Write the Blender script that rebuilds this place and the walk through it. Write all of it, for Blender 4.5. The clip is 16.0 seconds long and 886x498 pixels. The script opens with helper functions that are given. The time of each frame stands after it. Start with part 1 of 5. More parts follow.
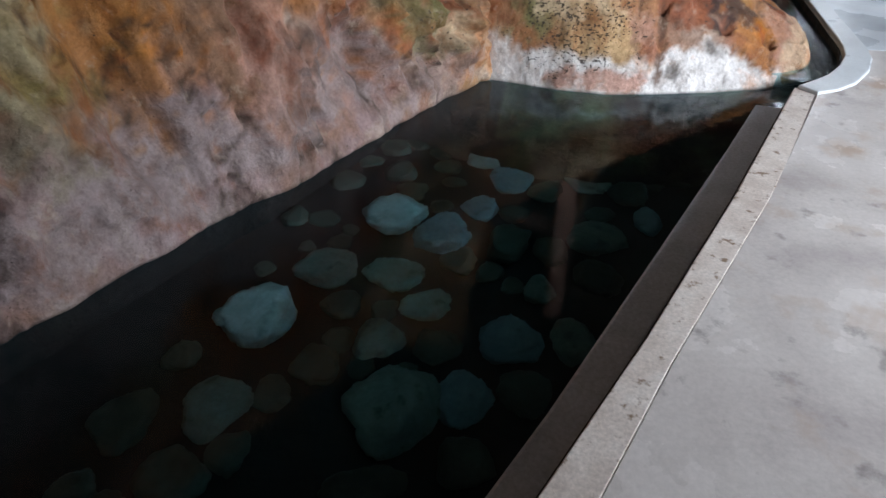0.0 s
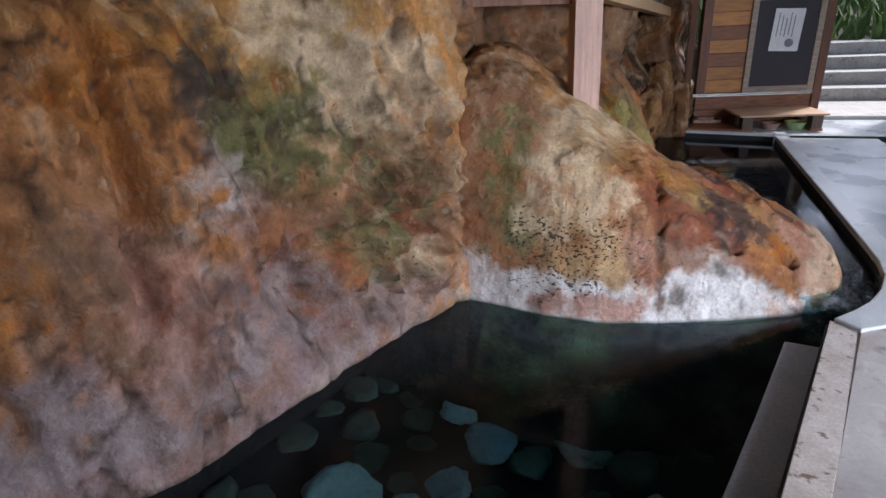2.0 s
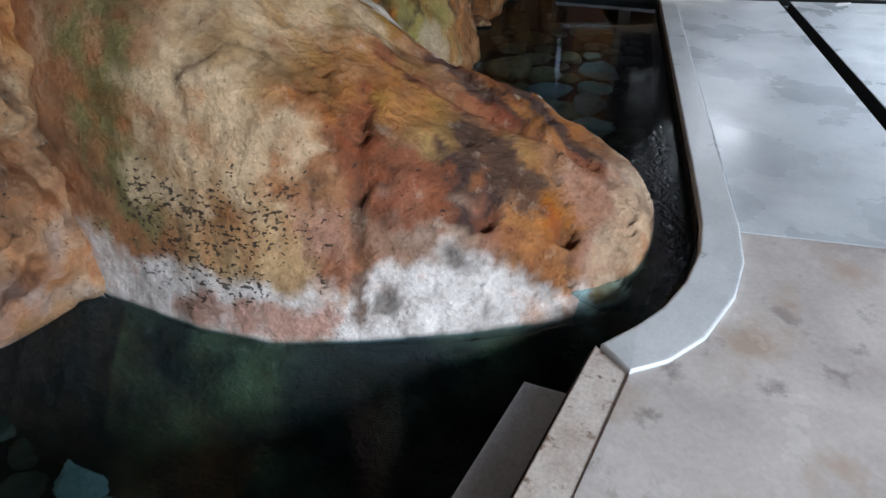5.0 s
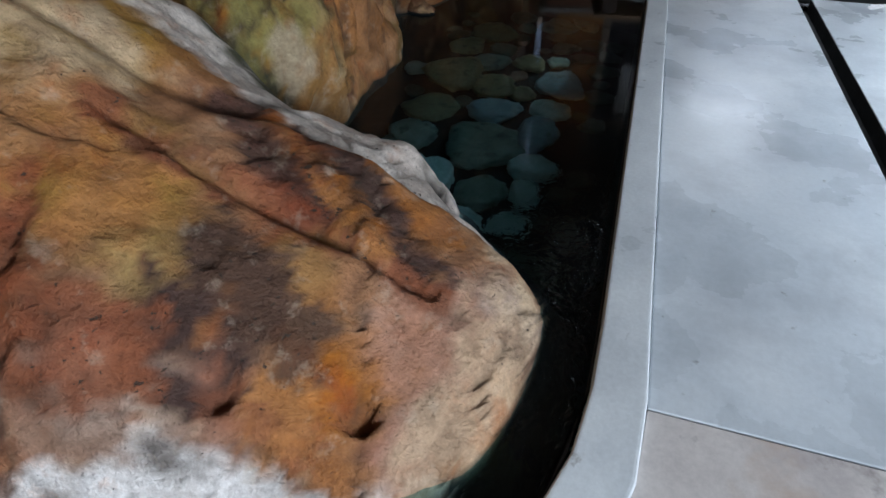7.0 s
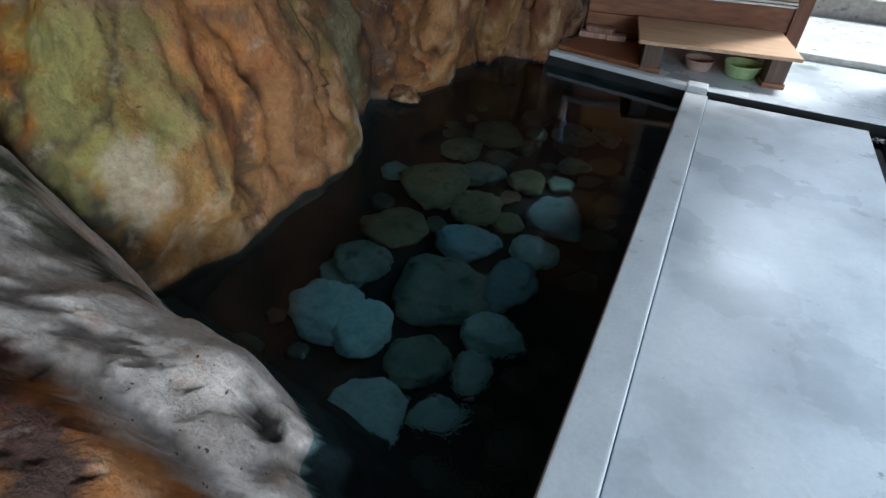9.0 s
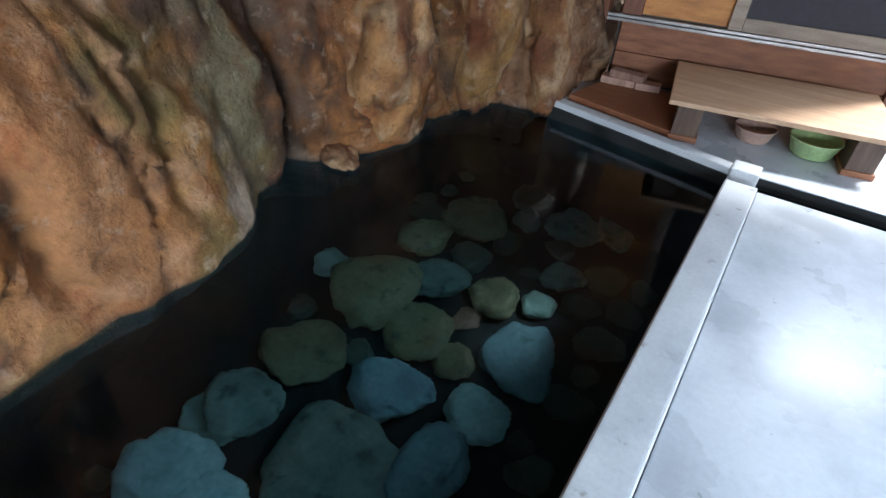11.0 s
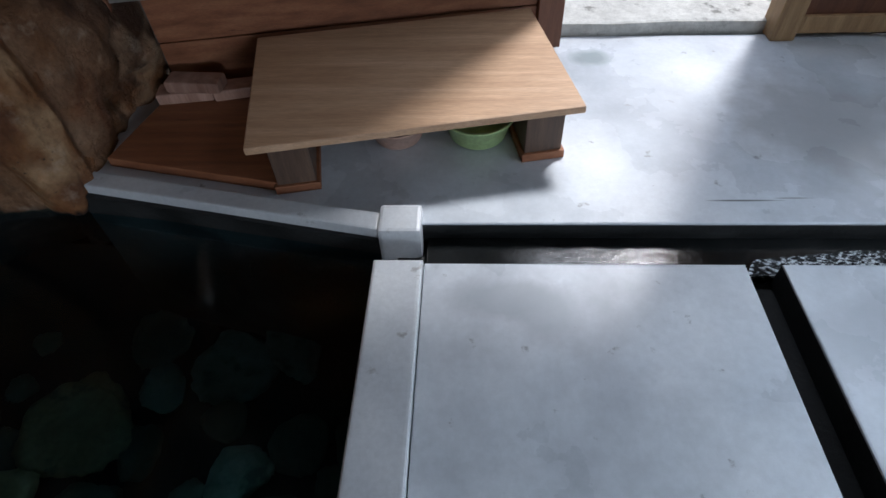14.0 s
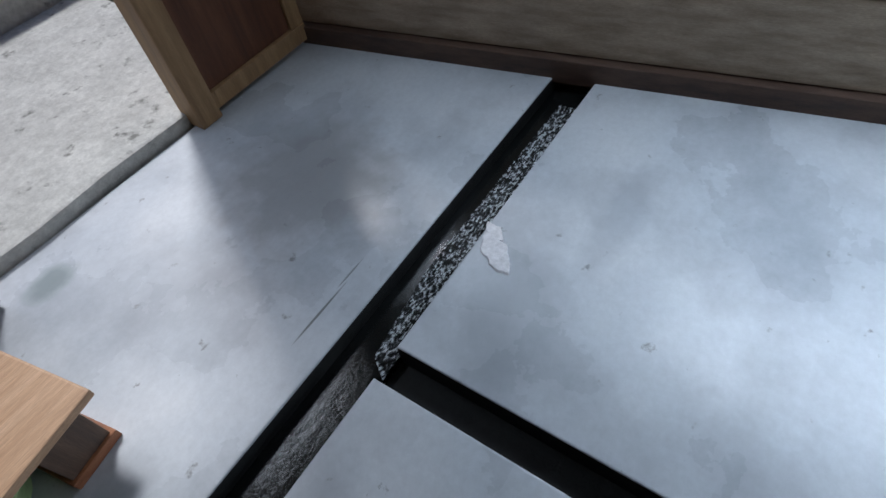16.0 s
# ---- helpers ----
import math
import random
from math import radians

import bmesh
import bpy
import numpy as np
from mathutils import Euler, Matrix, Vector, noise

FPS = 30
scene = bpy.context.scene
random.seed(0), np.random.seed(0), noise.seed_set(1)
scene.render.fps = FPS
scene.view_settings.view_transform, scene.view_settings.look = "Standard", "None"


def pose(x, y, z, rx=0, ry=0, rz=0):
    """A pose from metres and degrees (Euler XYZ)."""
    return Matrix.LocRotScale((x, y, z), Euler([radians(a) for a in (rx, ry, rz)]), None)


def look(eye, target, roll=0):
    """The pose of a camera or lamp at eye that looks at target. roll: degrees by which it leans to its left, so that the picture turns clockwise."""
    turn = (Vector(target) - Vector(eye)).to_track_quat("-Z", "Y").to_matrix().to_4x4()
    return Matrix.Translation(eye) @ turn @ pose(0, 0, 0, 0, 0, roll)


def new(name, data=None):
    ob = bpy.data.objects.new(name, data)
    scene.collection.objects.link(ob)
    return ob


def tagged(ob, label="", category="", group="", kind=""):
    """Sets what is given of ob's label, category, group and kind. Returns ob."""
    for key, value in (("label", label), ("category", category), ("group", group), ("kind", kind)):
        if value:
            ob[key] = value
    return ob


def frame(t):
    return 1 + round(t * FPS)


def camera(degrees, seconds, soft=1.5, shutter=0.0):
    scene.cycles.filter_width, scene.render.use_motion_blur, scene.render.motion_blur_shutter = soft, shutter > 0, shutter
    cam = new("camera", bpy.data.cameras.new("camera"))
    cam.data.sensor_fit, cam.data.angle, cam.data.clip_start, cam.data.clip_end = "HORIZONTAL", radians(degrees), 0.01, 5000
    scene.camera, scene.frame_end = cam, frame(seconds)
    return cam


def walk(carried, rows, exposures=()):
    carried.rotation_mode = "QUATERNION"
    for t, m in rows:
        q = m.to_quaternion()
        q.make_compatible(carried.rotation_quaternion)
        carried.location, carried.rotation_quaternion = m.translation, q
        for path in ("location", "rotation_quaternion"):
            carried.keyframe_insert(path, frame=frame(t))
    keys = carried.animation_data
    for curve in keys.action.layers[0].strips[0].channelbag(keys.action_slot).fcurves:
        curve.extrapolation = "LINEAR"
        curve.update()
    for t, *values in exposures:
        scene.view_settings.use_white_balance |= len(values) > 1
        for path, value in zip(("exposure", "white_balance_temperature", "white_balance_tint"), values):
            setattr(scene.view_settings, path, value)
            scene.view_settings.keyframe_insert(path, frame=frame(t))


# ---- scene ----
cam = camera(77.2, 16.0)
PATH = [
    (0, (-1.398, -8.323, 1.289), (-1.924, -6.816, 0.085), -2.1),
    (0.5, (-1.379, -8.15, 1.34), (-1.81, -6.556, 0.212), -3.8),
    (1, (-1.434, -7.929, 1.415), (-1.878, -6.235, 0.449), -3.4),
    (1.5, (-1.39, -7.678, 1.453), (-1.96, -5.947, 0.631), -3.8),
    (2, (-1.291, -7.459, 1.47), (-1.982, -5.739, 0.717), -3.6),
    (2.5, (-1.195, -7.174, 1.447), (-1.924, -5.464, 0.709), -3.5),
    (3, (-1.12, -6.895, 1.438), (-1.742, -5.179, 0.622), -3.0),
    (3.5, (-0.961, -6.604, 1.414), (-1.526, -4.928, 0.479), -3.4),
    (4, (-0.814, -6.319, 1.371), (-1.316, -4.688, 0.329), -3.4),
    (6.5, (-0.166, -4.975, 1.291), (-0.604, -3.541, -0.032), -1.2),
    (7, (-0.107, -4.681, 1.253), (-0.575, -3.249, -0.063), -0.4),
    (7.5, (-0.026, -4.433, 1.228), (-0.55, -2.992, -0.057), 1.1),
    (8, (-0.008, -4.192, 1.237), (-0.574, -2.744, -0.021), 2.2),
    (8.5, (0.034, -3.938, 1.248), (-0.579, -2.484, 0.019), 2.9),
    (9, (0.059, -3.673, 1.246), (-0.591, -2.215, 0.04), 3.2),
    (11.5, (0.117, -2.223, 1.19), (-0.742, -0.881, -0.019), 3.1),
    (12, (0.152, -1.915, 1.19), (-0.714, -0.572, -0.012), 1.9),
    (12.5, (0.149, -1.617, 1.204), (-0.596, -0.26, -0.062), 0.8),
    (13, (0.111, -1.431, 1.215), (-0.454, -0.06, -0.127), 0.3),
    (13.5, (0.095, -1.214, 1.205), (-0.205, 0.144, -0.232), 0.7),
    (14, (0.267, -0.975, 1.167), (0.167, 0.344, -0.333), -3.1),
    (14.5, (0.41, -0.805, 1.198), (0.622, 0.42, -0.368), -5.7),
    (15, (0.457, -0.686, 1.241), (1.006, 0.393, -0.351), -5.7),
    (15.5, (0.542, -0.607, 1.24), (1.31, 0.326, -0.353), -6.6),
    (16, (0.679, -0.591, 1.244), (1.607, 0.239, -0.321), -10.7),
]
walk(cam, [(t, look(eye, target, roll)) for t, eye, target, roll in PATH],
     [(0.0, 0.35, 6350, 13), (1.5, 0.0, 6250, 16), (2.0, 0.0, 6150, 19), (2.5, -0.35, 6050, 25), (4.0, 0.0, 6350, 15), (7.0, 0.0, 6200, 11), (7.5, -0.1, 6100, 9), (9.0, 0.3, 5900, 7), (11.5, 1.1, 5850, 11), (12.5, 0.0, 5650, 6), (13.2, -0.2, 5800, 8),
      (14.5, -0.3, 6050, 15), (16.0, -0.85, 6000, 13)])


# ---- light ----
world = bpy.data.worlds.new("sky")
scene.world = world
world.use_nodes = True
sky = world.node_tree.nodes.new("ShaderNodeTexSky")
sky.sky_type, sky.sun_disc = "NISHITA", False
sky.sun_elevation, sky.sun_rotation = radians(50), radians(34)
sky.air_density, sky.dust_density = 1.0, 2.0
world.node_tree.links.new(sky.outputs[0], world.node_tree.nodes["Background"].inputs[0])
world.node_tree.nodes["Background"].inputs[1].default_value = 0.13

sun = new("sun", bpy.data.lights.new("sun", "SUN"))
sun.data.energy, sun.data.angle, sun.data.color = 4.2, radians(10), (1.0, 0.97, 0.92)
sun.matrix_world = look((4.7, 6.35, 8.6), (0.9, 0.7, 0.0))


def window_fill_light(eye, target, wide, high, watts, colour=(0.86, 0.94, 1.0), spread=180):
    ob = new("window_fill_daylight", bpy.data.lights.new("window_fill_daylight", "AREA"))
    ob.data.shape, ob.data.size, ob.data.size_y = "RECTANGLE", wide, high
    ob.data.energy, ob.data.color, ob.data.spread = watts, colour, radians(spread)
    ob.matrix_world = look(eye, target)
    return ob


# the long open side beside the deck, and the doorway
window_fill_light((3.1, -7.2, 1.50), (-1.6, -4.4, 0.2), 3.0, 1.1, 150, spread=105)
window_fill_light((2.42, -2.0, 1.35), (1.70, -2.0, 0.0), 3.1, 0.35, 34, (0.80, 0.91, 1.0), 105)
# fill lamp added to brighten the far deck, in an unseen slot
window_fill_light((2.17, 0.30, 1.35), (1.70, 0.25, 0.0), 1.3, 0.26, 3.5, (0.80, 0.91, 1.0), 110)
window_fill_light((1.04, 1.32, 1.80), (0.9, -1.5, 0.0), 0.8, 0.4, 10, (0.88, 0.95, 1.0))


# ---- materials ----
def ramp(nodes, stops):
    r = nodes.new("ShaderNodeValToRGB")
    e = r.color_ramp.elements
    while len(e) < len(stops):
        e.new(0.5)
    for el, (at, c) in zip(e, stops):
        el.position, el.color = at, (*c, 1)
    return r


def material(name, stops, scale=3.0, detail=8.0, rough=(0.6, 0.9), bump=0.3, depth=0.01, fine=60.0, stretch=(1, 1, 1),
             metal=0.0, spots=None, per_object=0.0, attribute="", coords="Object", spec=0.5, marks=(), grain_mix=0.75, fine_share=1.0):
    """A node material: noise-driven colour at two scales, roughness variation and two-scale relief."""
    m = bpy.data.materials.new(name)
    m.use_nodes = True
    n, l = m.node_tree.nodes, m.node_tree.links
    b = n["Principled BSDF"]
    b.inputs["Metallic"].default_value = metal
    b.inputs["Specular IOR Level"].default_value = spec
    tc, mp = n.new("ShaderNodeTexCoord"), n.new("ShaderNodeMapping")
    mp.inputs["Scale"].default_value = stretch
    l.new(tc.outputs[coords], mp.inputs[0])
    src = mp.outputs[0]
    info = n.new("ShaderNodeObjectInfo")
    if per_object:
        add = n.new("ShaderNodeVectorMath")
        add.operation = "MULTIPLY_ADD"
        l.new(info.outputs["Random"], add.inputs[0])
        add.inputs[1].default_value = (17.0, 31.0, 23.0)
        l.new(src, add.inputs[2])
        src = add.outputs[0]

    def noise_node(s, d, r=0.55):
        t = n.new("ShaderNodeTexNoise")
        t.inputs["Scale"].default_value, t.inputs["Detail"].default_value, t.inputs["Roughness"].default_value = s, d, r
        l.new(src, t.inputs["Vector"])
        return t

    big, small = noise_node(scale, detail), noise_node(fine, 6.0, 0.7)
    if attribute:
        at = n.new("ShaderNodeAttribute")
        at.attribute_name = attribute
        col = at.outputs["Color"]
    else:
        r = ramp(n, stops)
        l.new(big.outputs["Fac"], r.inputs[0])
        col = r.outputs[0]
    grain = ramp(n, [(0.25, (0.62, 0.62, 0.62)), (0.75, (1.28, 1.28, 1.28))])
    l.new(small.outputs["Fac"], grain.inputs[0])
    mix = n.new("ShaderNodeMix")
    mix.data_type, mix.blend_type = "RGBA", "MULTIPLY"
    mix.inputs["Factor"].default_value = grain_mix
    l.new(col, mix.inputs["A"])
    l.new(grain.outputs[0], mix.inputs["B"])
    col = mix.outputs["Result"]
    if spots:
        for s, lo, hi, c in spots:
            t = noise_node(s, 7.0, 0.6)
            rr = ramp(n, [(lo, (0, 0, 0)), (hi, (1, 1, 1))])
            l.new(t.outputs["Fac"], rr.inputs[0])
            x = n.new("ShaderNodeMix")
            x.data_type = "RGBA"
            l.new(rr.outputs[0], x.inputs["Factor"])
            l.new(col, x.inputs["A"])
            x.inputs["B"].default_value = (*c, 1)
            col = x.outputs["Result"]
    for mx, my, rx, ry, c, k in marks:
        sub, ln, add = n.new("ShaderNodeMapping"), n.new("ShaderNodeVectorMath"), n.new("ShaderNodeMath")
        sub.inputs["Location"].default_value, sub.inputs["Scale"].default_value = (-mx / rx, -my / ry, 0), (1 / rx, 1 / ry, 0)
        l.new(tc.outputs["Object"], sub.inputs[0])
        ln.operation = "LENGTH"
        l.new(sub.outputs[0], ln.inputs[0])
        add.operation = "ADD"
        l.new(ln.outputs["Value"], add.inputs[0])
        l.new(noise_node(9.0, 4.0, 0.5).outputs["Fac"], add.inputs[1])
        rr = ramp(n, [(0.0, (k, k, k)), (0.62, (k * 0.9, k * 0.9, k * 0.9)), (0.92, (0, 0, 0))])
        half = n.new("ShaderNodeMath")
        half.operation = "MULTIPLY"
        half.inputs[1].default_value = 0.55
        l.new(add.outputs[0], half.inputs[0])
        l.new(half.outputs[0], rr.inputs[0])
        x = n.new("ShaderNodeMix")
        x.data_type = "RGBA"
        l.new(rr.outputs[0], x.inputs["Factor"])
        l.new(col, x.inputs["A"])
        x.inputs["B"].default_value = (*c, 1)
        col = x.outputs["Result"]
    if per_object:
        hsv = n.new("ShaderNodeHueSaturation")
        mr = n.new("ShaderNodeMapRange")
        mr.inputs["To Min"].default_value, mr.inputs["To Max"].default_value = 1 - per_object, 1 + per_object
        l.new(info.outputs["Random"], mr.inputs["Value"])
        l.new(mr.outputs[0], hsv.inputs["Value"])
        l.new(col, hsv.inputs["Color"])
        col = hsv.outputs[0]
    l.new(col, b.inputs["Base Color"])
    rm = n.new("ShaderNodeMapRange")
    rm.inputs["From Min"].default_value, rm.inputs["From Max"].default_value = 0.3, 0.7
    rm.inputs["To Min"].default_value, rm.inputs["To Max"].default_value = rough
    l.new(big.outputs["Fac"], rm.inputs["Value"])
    l.new(rm.outputs[0], b.inputs["Roughness"])
    if bump:
        b1, b2 = n.new("ShaderNodeBump"), n.new("ShaderNodeBump")
        b1.inputs["Strength"].default_value, b1.inputs["Distance"].default_value = bump, depth * 3
        b2.inputs["Strength"].default_value, b2.inputs["Distance"].default_value = bump, depth * fine_share
        l.new(big.outputs["Fac"], b1.inputs["Height"])
        l.new(small.outputs["Fac"], b2.inputs["Height"])
        l.new(b1.outputs[0], b2.inputs["Normal"])
        l.new(b2.outputs[0], b.inputs["Normal"])
    return m


def rock_material():
    """Stained rock: painted stains, mottling at three scales, dark pits where the alpha of the tint is high, and matching relief."""
    m = bpy.data.materials.new("mineral_stained_rock")
    m.use_nodes = True
    n, l = m.node_tree.nodes, m.node_tree.links
    b = n["Principled BSDF"]
    b.inputs["Specular IOR Level"].default_value = 0.35
    tc, at = n.new("ShaderNodeTexCoord"), n.new("ShaderNodeAttribute")
    at.attribute_name = "tint"

    def cloud(scale, detail, rough, stretch=(1, 1, 1)):
        mp, t = n.new("ShaderNodeMapping"), n.new("ShaderNodeTexNoise")
        mp.inputs["Scale"].default_value = stretch
        l.new(tc.outputs["Object"], mp.inputs[0])
        l.new(mp.outputs[0], t.inputs["Vector"])
        t.inputs["Scale"].default_value, t.inputs["Detail"].default_value, t.inputs["Roughness"].default_value = scale, detail, rough
        return t.outputs["Fac"]

    def calc(op, a, c):
        q = n.new("ShaderNodeMath")
        q.operation = op
        for k, v in enumerate((a, c)):
            if isinstance(v, (int, float)):
                q.inputs[k].default_value = v
            else:
                l.new(v, q.inputs[k])
        return q.outputs[0]

    def mask(src, lo, hi):
        r = ramp(n, [(lo, (0, 0, 0)), (hi, (1, 1, 1))])
        l.new(src, r.inputs[0])
        return r.outputs[0]

    def blend(kind, fac, a, c):
        x = n.new("ShaderNodeMix")
        x.data_type, x.blend_type = "RGBA", kind
        if isinstance(fac, float):
            x.inputs["Factor"].default_value = fac
        else:
            l.new(fac, x.inputs["Factor"])
        l.new(a, x.inputs["A"])
        if isinstance(c, tuple):
            x.inputs["B"].default_value = (*c, 1)
        else:
            l.new(c, x.inputs["B"])
        return x.outputs["Result"]

    dry = mask(at.outputs["Alpha"], 0.05, 0.2)
    mottle, grain, stain = cloud(8.0, 10.0, 0.68), cloud(48.0, 6.0, 0.7), cloud(4.2, 9.0, 0.66, (1, 1, 0.7))
    shade = ramp(n, [(0.30, (0.50, 0.43, 0.38)), (0.46, (0.92, 0.90, 0.88)), (0.56, (1.05, 1.05, 1.05)), (0.70, (1.32, 1.30, 1.26))])
    l.new(mottle, shade.inputs[0])
    col = blend("MULTIPLY", 0.75, at.outputs["Color"], shade.outputs[0])
    fine = ramp(n, [(0.28, (0.70, 0.68, 0.66)), (0.72, (1.22, 1.22, 1.22))])
    l.new(grain, fine.inputs[0])
    col = blend("MULTIPLY", 0.8, col, fine.outputs[0])
    col = blend("MULTIPLY", calc("MULTIPLY", mask(stain, 0.54, 0.66), 0.75), col, (0.80, 0.50, 0.34))
    pale = calc("MULTIPLY", calc("MULTIPLY", mask(cloud(13.0, 8.0, 0.62), 0.58, 0.70), dry), 0.32)
    col = blend("MIX", pale, col, (0.62, 0.50, 0.38))
    pits = mask(calc("ADD", cloud(40.0, 3.5, 0.6, (1, 1, 1.6)), calc("MULTIPLY", calc("SUBTRACT", at.outputs["Alpha"], 0.5), 0.26)), 0.645, 0.675)
    pits = calc("MULTIPLY", pits, dry)
    col = blend("MIX", calc("MULTIPLY", pits, 0.88), col, (0.045, 0.032, 0.022))
    l.new(col, b.inputs["Base Color"])
    rr = n.new("ShaderNodeMapRange")
    rr.inputs["From Min"].default_value, rr.inputs["From Max"].default_value, rr.inputs["To Min"].default_value, rr.inputs["To Max"].default_value = 0.3, 0.7, 0.5, 0.85
    l.new(mottle, rr.inputs["Value"])
    l.new(rr.outputs[0], b.inputs["Roughness"])
    last = None
    for height, strength, far in ((stain, 0.8, 0.06), (mottle, 1.0, 0.045), (grain, 0.6, 0.006), (pits, -0.9, 0.012)):
        bp = n.new("ShaderNodeBump")
        bp.invert = strength < 0
        bp.inputs["Strength"].default_value, bp.inputs["Distance"].default_value = abs(strength), far
        l.new(height, bp.inputs["Height"])
        if last:
            l.new(last, bp.inputs["Normal"])
        last = bp.outputs[0]
    l.new(last, b.inputs["Normal"])
    return m


ROCK = rock_material()
DECK = material("worn_pale_concrete", [(0.3, (0.44, 0.48, 0.52)), (0.5, (0.58, 0.62, 0.66)), (0.7, (0.68, 0.71, 0.74))], scale=1.7, fine=45.0,
                grain_mix=0.25, rough=(0.18, 0.42), bump=0.06, depth=0.004, spots=[(2.3, 0.46, 0.84, (0.32, 0.34, 0.37)), (14.0, 0.66, 0.72, (0.27, 0.28, 0.29))],
                marks=[(0.74, 1.06, 0.09, 0.06, (0.24, 0.29, 0.29), 0.9), (0.36, -0.12, 0.16, 0.07, (0.34, 0.37, 0.40), 0.8), (0.45, -0.16, 0.09, 0.09, (0.34, 0.37, 0.40), 0.7),
                       # the wide grey mark at (1.45, 0.62) paints in the door post's shadow
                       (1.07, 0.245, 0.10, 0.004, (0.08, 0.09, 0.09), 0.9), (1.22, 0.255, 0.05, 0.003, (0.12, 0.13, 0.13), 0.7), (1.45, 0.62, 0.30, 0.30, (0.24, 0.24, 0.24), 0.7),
                       (1.30, -0.22, 0.22, 0.12, (0.34, 0.37, 0.40), 0.55), (1.75, -0.32, 0.24, 0.06, (0.36, 0.39, 0.43), 0.45)])
LIP = material("smooth_cement_kerb", [(0.3, (0.50, 0.53, 0.56)), (0.7, (0.66, 0.69, 0.71))], scale=4.0, fine=70.0, grain_mix=0.3, rough=(0.25, 0.45), bump=0.10, depth=0.003, spots=[(11.0, 0.66, 0.72, (0.33, 0.33, 0.33))])
PINK_DECK = material("pinkish_concrete", [(0.3, (0.40, 0.36, 0.35)), (0.5, (0.54, 0.50, 0.48)), (0.7, (0.64, 0.60, 0.58))], scale=2.2, fine=50.0,
                     grain_mix=0.35, rough=(0.10, 0.34), bump=0.10, depth=0.004, spots=[(7.0, 0.60, 0.70, (0.30, 0.27, 0.26)), (3.1, 0.55, 0.70, (0.44, 0.35, 0.29))])
KERB = material("stained_stone_kerb", [(0.3, (0.50, 0.42, 0.37)), (0.55, (0.64, 0.57, 0.52)), (0.75, (0.71, 0.66, 0.62))], scale=9.0, fine=80.0,
                rough=(0.4, 0.7), bump=0.35, depth=0.004, spots=[(16.0, 0.58, 0.66, (0.22, 0.15, 0.10))])
# near-black for the wet drain floor, and for faces that carry painted shade
WET_SHADED = material("wet_shaded_stone", [(0.3, (0.006, 0.007, 0.007)), (0.7, (0.020, 0.022, 0.022))], scale=6.0, rough=(0.5, 0.75), bump=0.5, depth=0.006)
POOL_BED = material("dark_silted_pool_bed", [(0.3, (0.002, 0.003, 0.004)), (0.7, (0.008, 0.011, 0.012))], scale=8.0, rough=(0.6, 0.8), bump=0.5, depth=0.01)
COBBLE = material("river_cobble", [(0.3, (0.17, 0.20, 0.17)), (0.7, (0.32, 0.36, 0.30))], scale=7.0, detail=10.0, fine=40.0, rough=(0.5, 0.7), bump=0.5, depth=0.006,
                  per_object=0.25, spots=[(10.0, 0.56, 0.66, (0.10, 0.13, 0.10))])
COBBLE_OLIVE = material("olive_cobble", [(0.3, (0.22, 0.165, 0.08)), (0.7, (0.35, 0.27, 0.15))], scale=7.0, detail=10.0, fine=40.0, rough=(0.5, 0.7), bump=0.5, depth=0.006,
                        per_object=0.2, spots=[(11.0, 0.56, 0.66, (0.13, 0.12, 0.07))])
COBBLE_RUST = material("rust_cobble", [(0.3, (0.26, 0.12, 0.08)), (0.7, (0.42, 0.22, 0.15))], scale=9.0, rough=(0.5, 0.7), bump=0.4, depth=0.006)
COBBLE_BLUE = material("bluish_cobble", [(0.3, (0.22, 0.30, 0.34)), (0.7, (0.36, 0.46, 0.50))], scale=7.0, detail=10.0, fine=40.0, rough=(0.5, 0.7), bump=0.5, depth=0.006, per_object=0.15,
                       spots=[(10.0, 0.58, 0.68, (0.15, 0.20, 0.21))])
COBBLE_PALE = material("pale_cobble", [(0.3, (0.50, 0.56, 0.54)), (0.7, (0.74, 0.80, 0.77))], scale=8.0, detail=10.0, fine=40.0, rough=(0.5, 0.7), bump=0.5, depth=0.006,
                       per_object=0.10, spots=[(9.0, 0.58, 0.70, (0.36, 0.43, 0.40))])
COBBLE_DARK = material("algae_dark_cobble", [(0.3, (0.035, 0.045, 0.035)), (0.7, (0.10, 0.115, 0.085))], scale=7.0, detail=10.0, fine=40.0, rough=(0.5, 0.7), bump=0.5,
                       depth=0.006, per_object=0.3)
LEDGE_GREY = material("wet_grey_concrete", [(0.3, (0.36, 0.40, 0.45)), (0.7, (0.50, 0.54, 0.60))], scale=5.0, rough=(0.5, 0.7), bump=0.2, depth=0.004)


def wood(name, dark, mid, light, rough=(0.45, 0.7), along=(1, 14, 14), per_object=0.15):
    return material(name, [(0.28, dark), (0.5, mid), (0.72, light)], scale=2.2, fine=26.0, stretch=along, rough=rough, bump=0.3, depth=0.002,
                    per_object=per_object, spots=[(1.6, 0.68, 0.74, tuple(c * 0.45 for c in dark))])


BENCH_WOOD = wood("pale_cypress_plank", (0.42, 0.25, 0.14), (0.55, 0.35, 0.21), (0.64, 0.43, 0.28))
WALL_WOOD = wood("reddish_knotty_board", (0.155, 0.055, 0.023), (0.25, 0.095, 0.042), (0.33, 0.145, 0.068))
WALL_WOOD_UP = wood("reddish_upright_board", (0.11, 0.040, 0.02), (0.18, 0.07, 0.035), (0.24, 0.105, 0.055), along=(14, 14, 1))
ORANGE_WOOD = wood("orange_varnished_panel", (0.40, 0.15, 0.035), (0.56, 0.24, 0.065), (0.66, 0.32, 0.10))
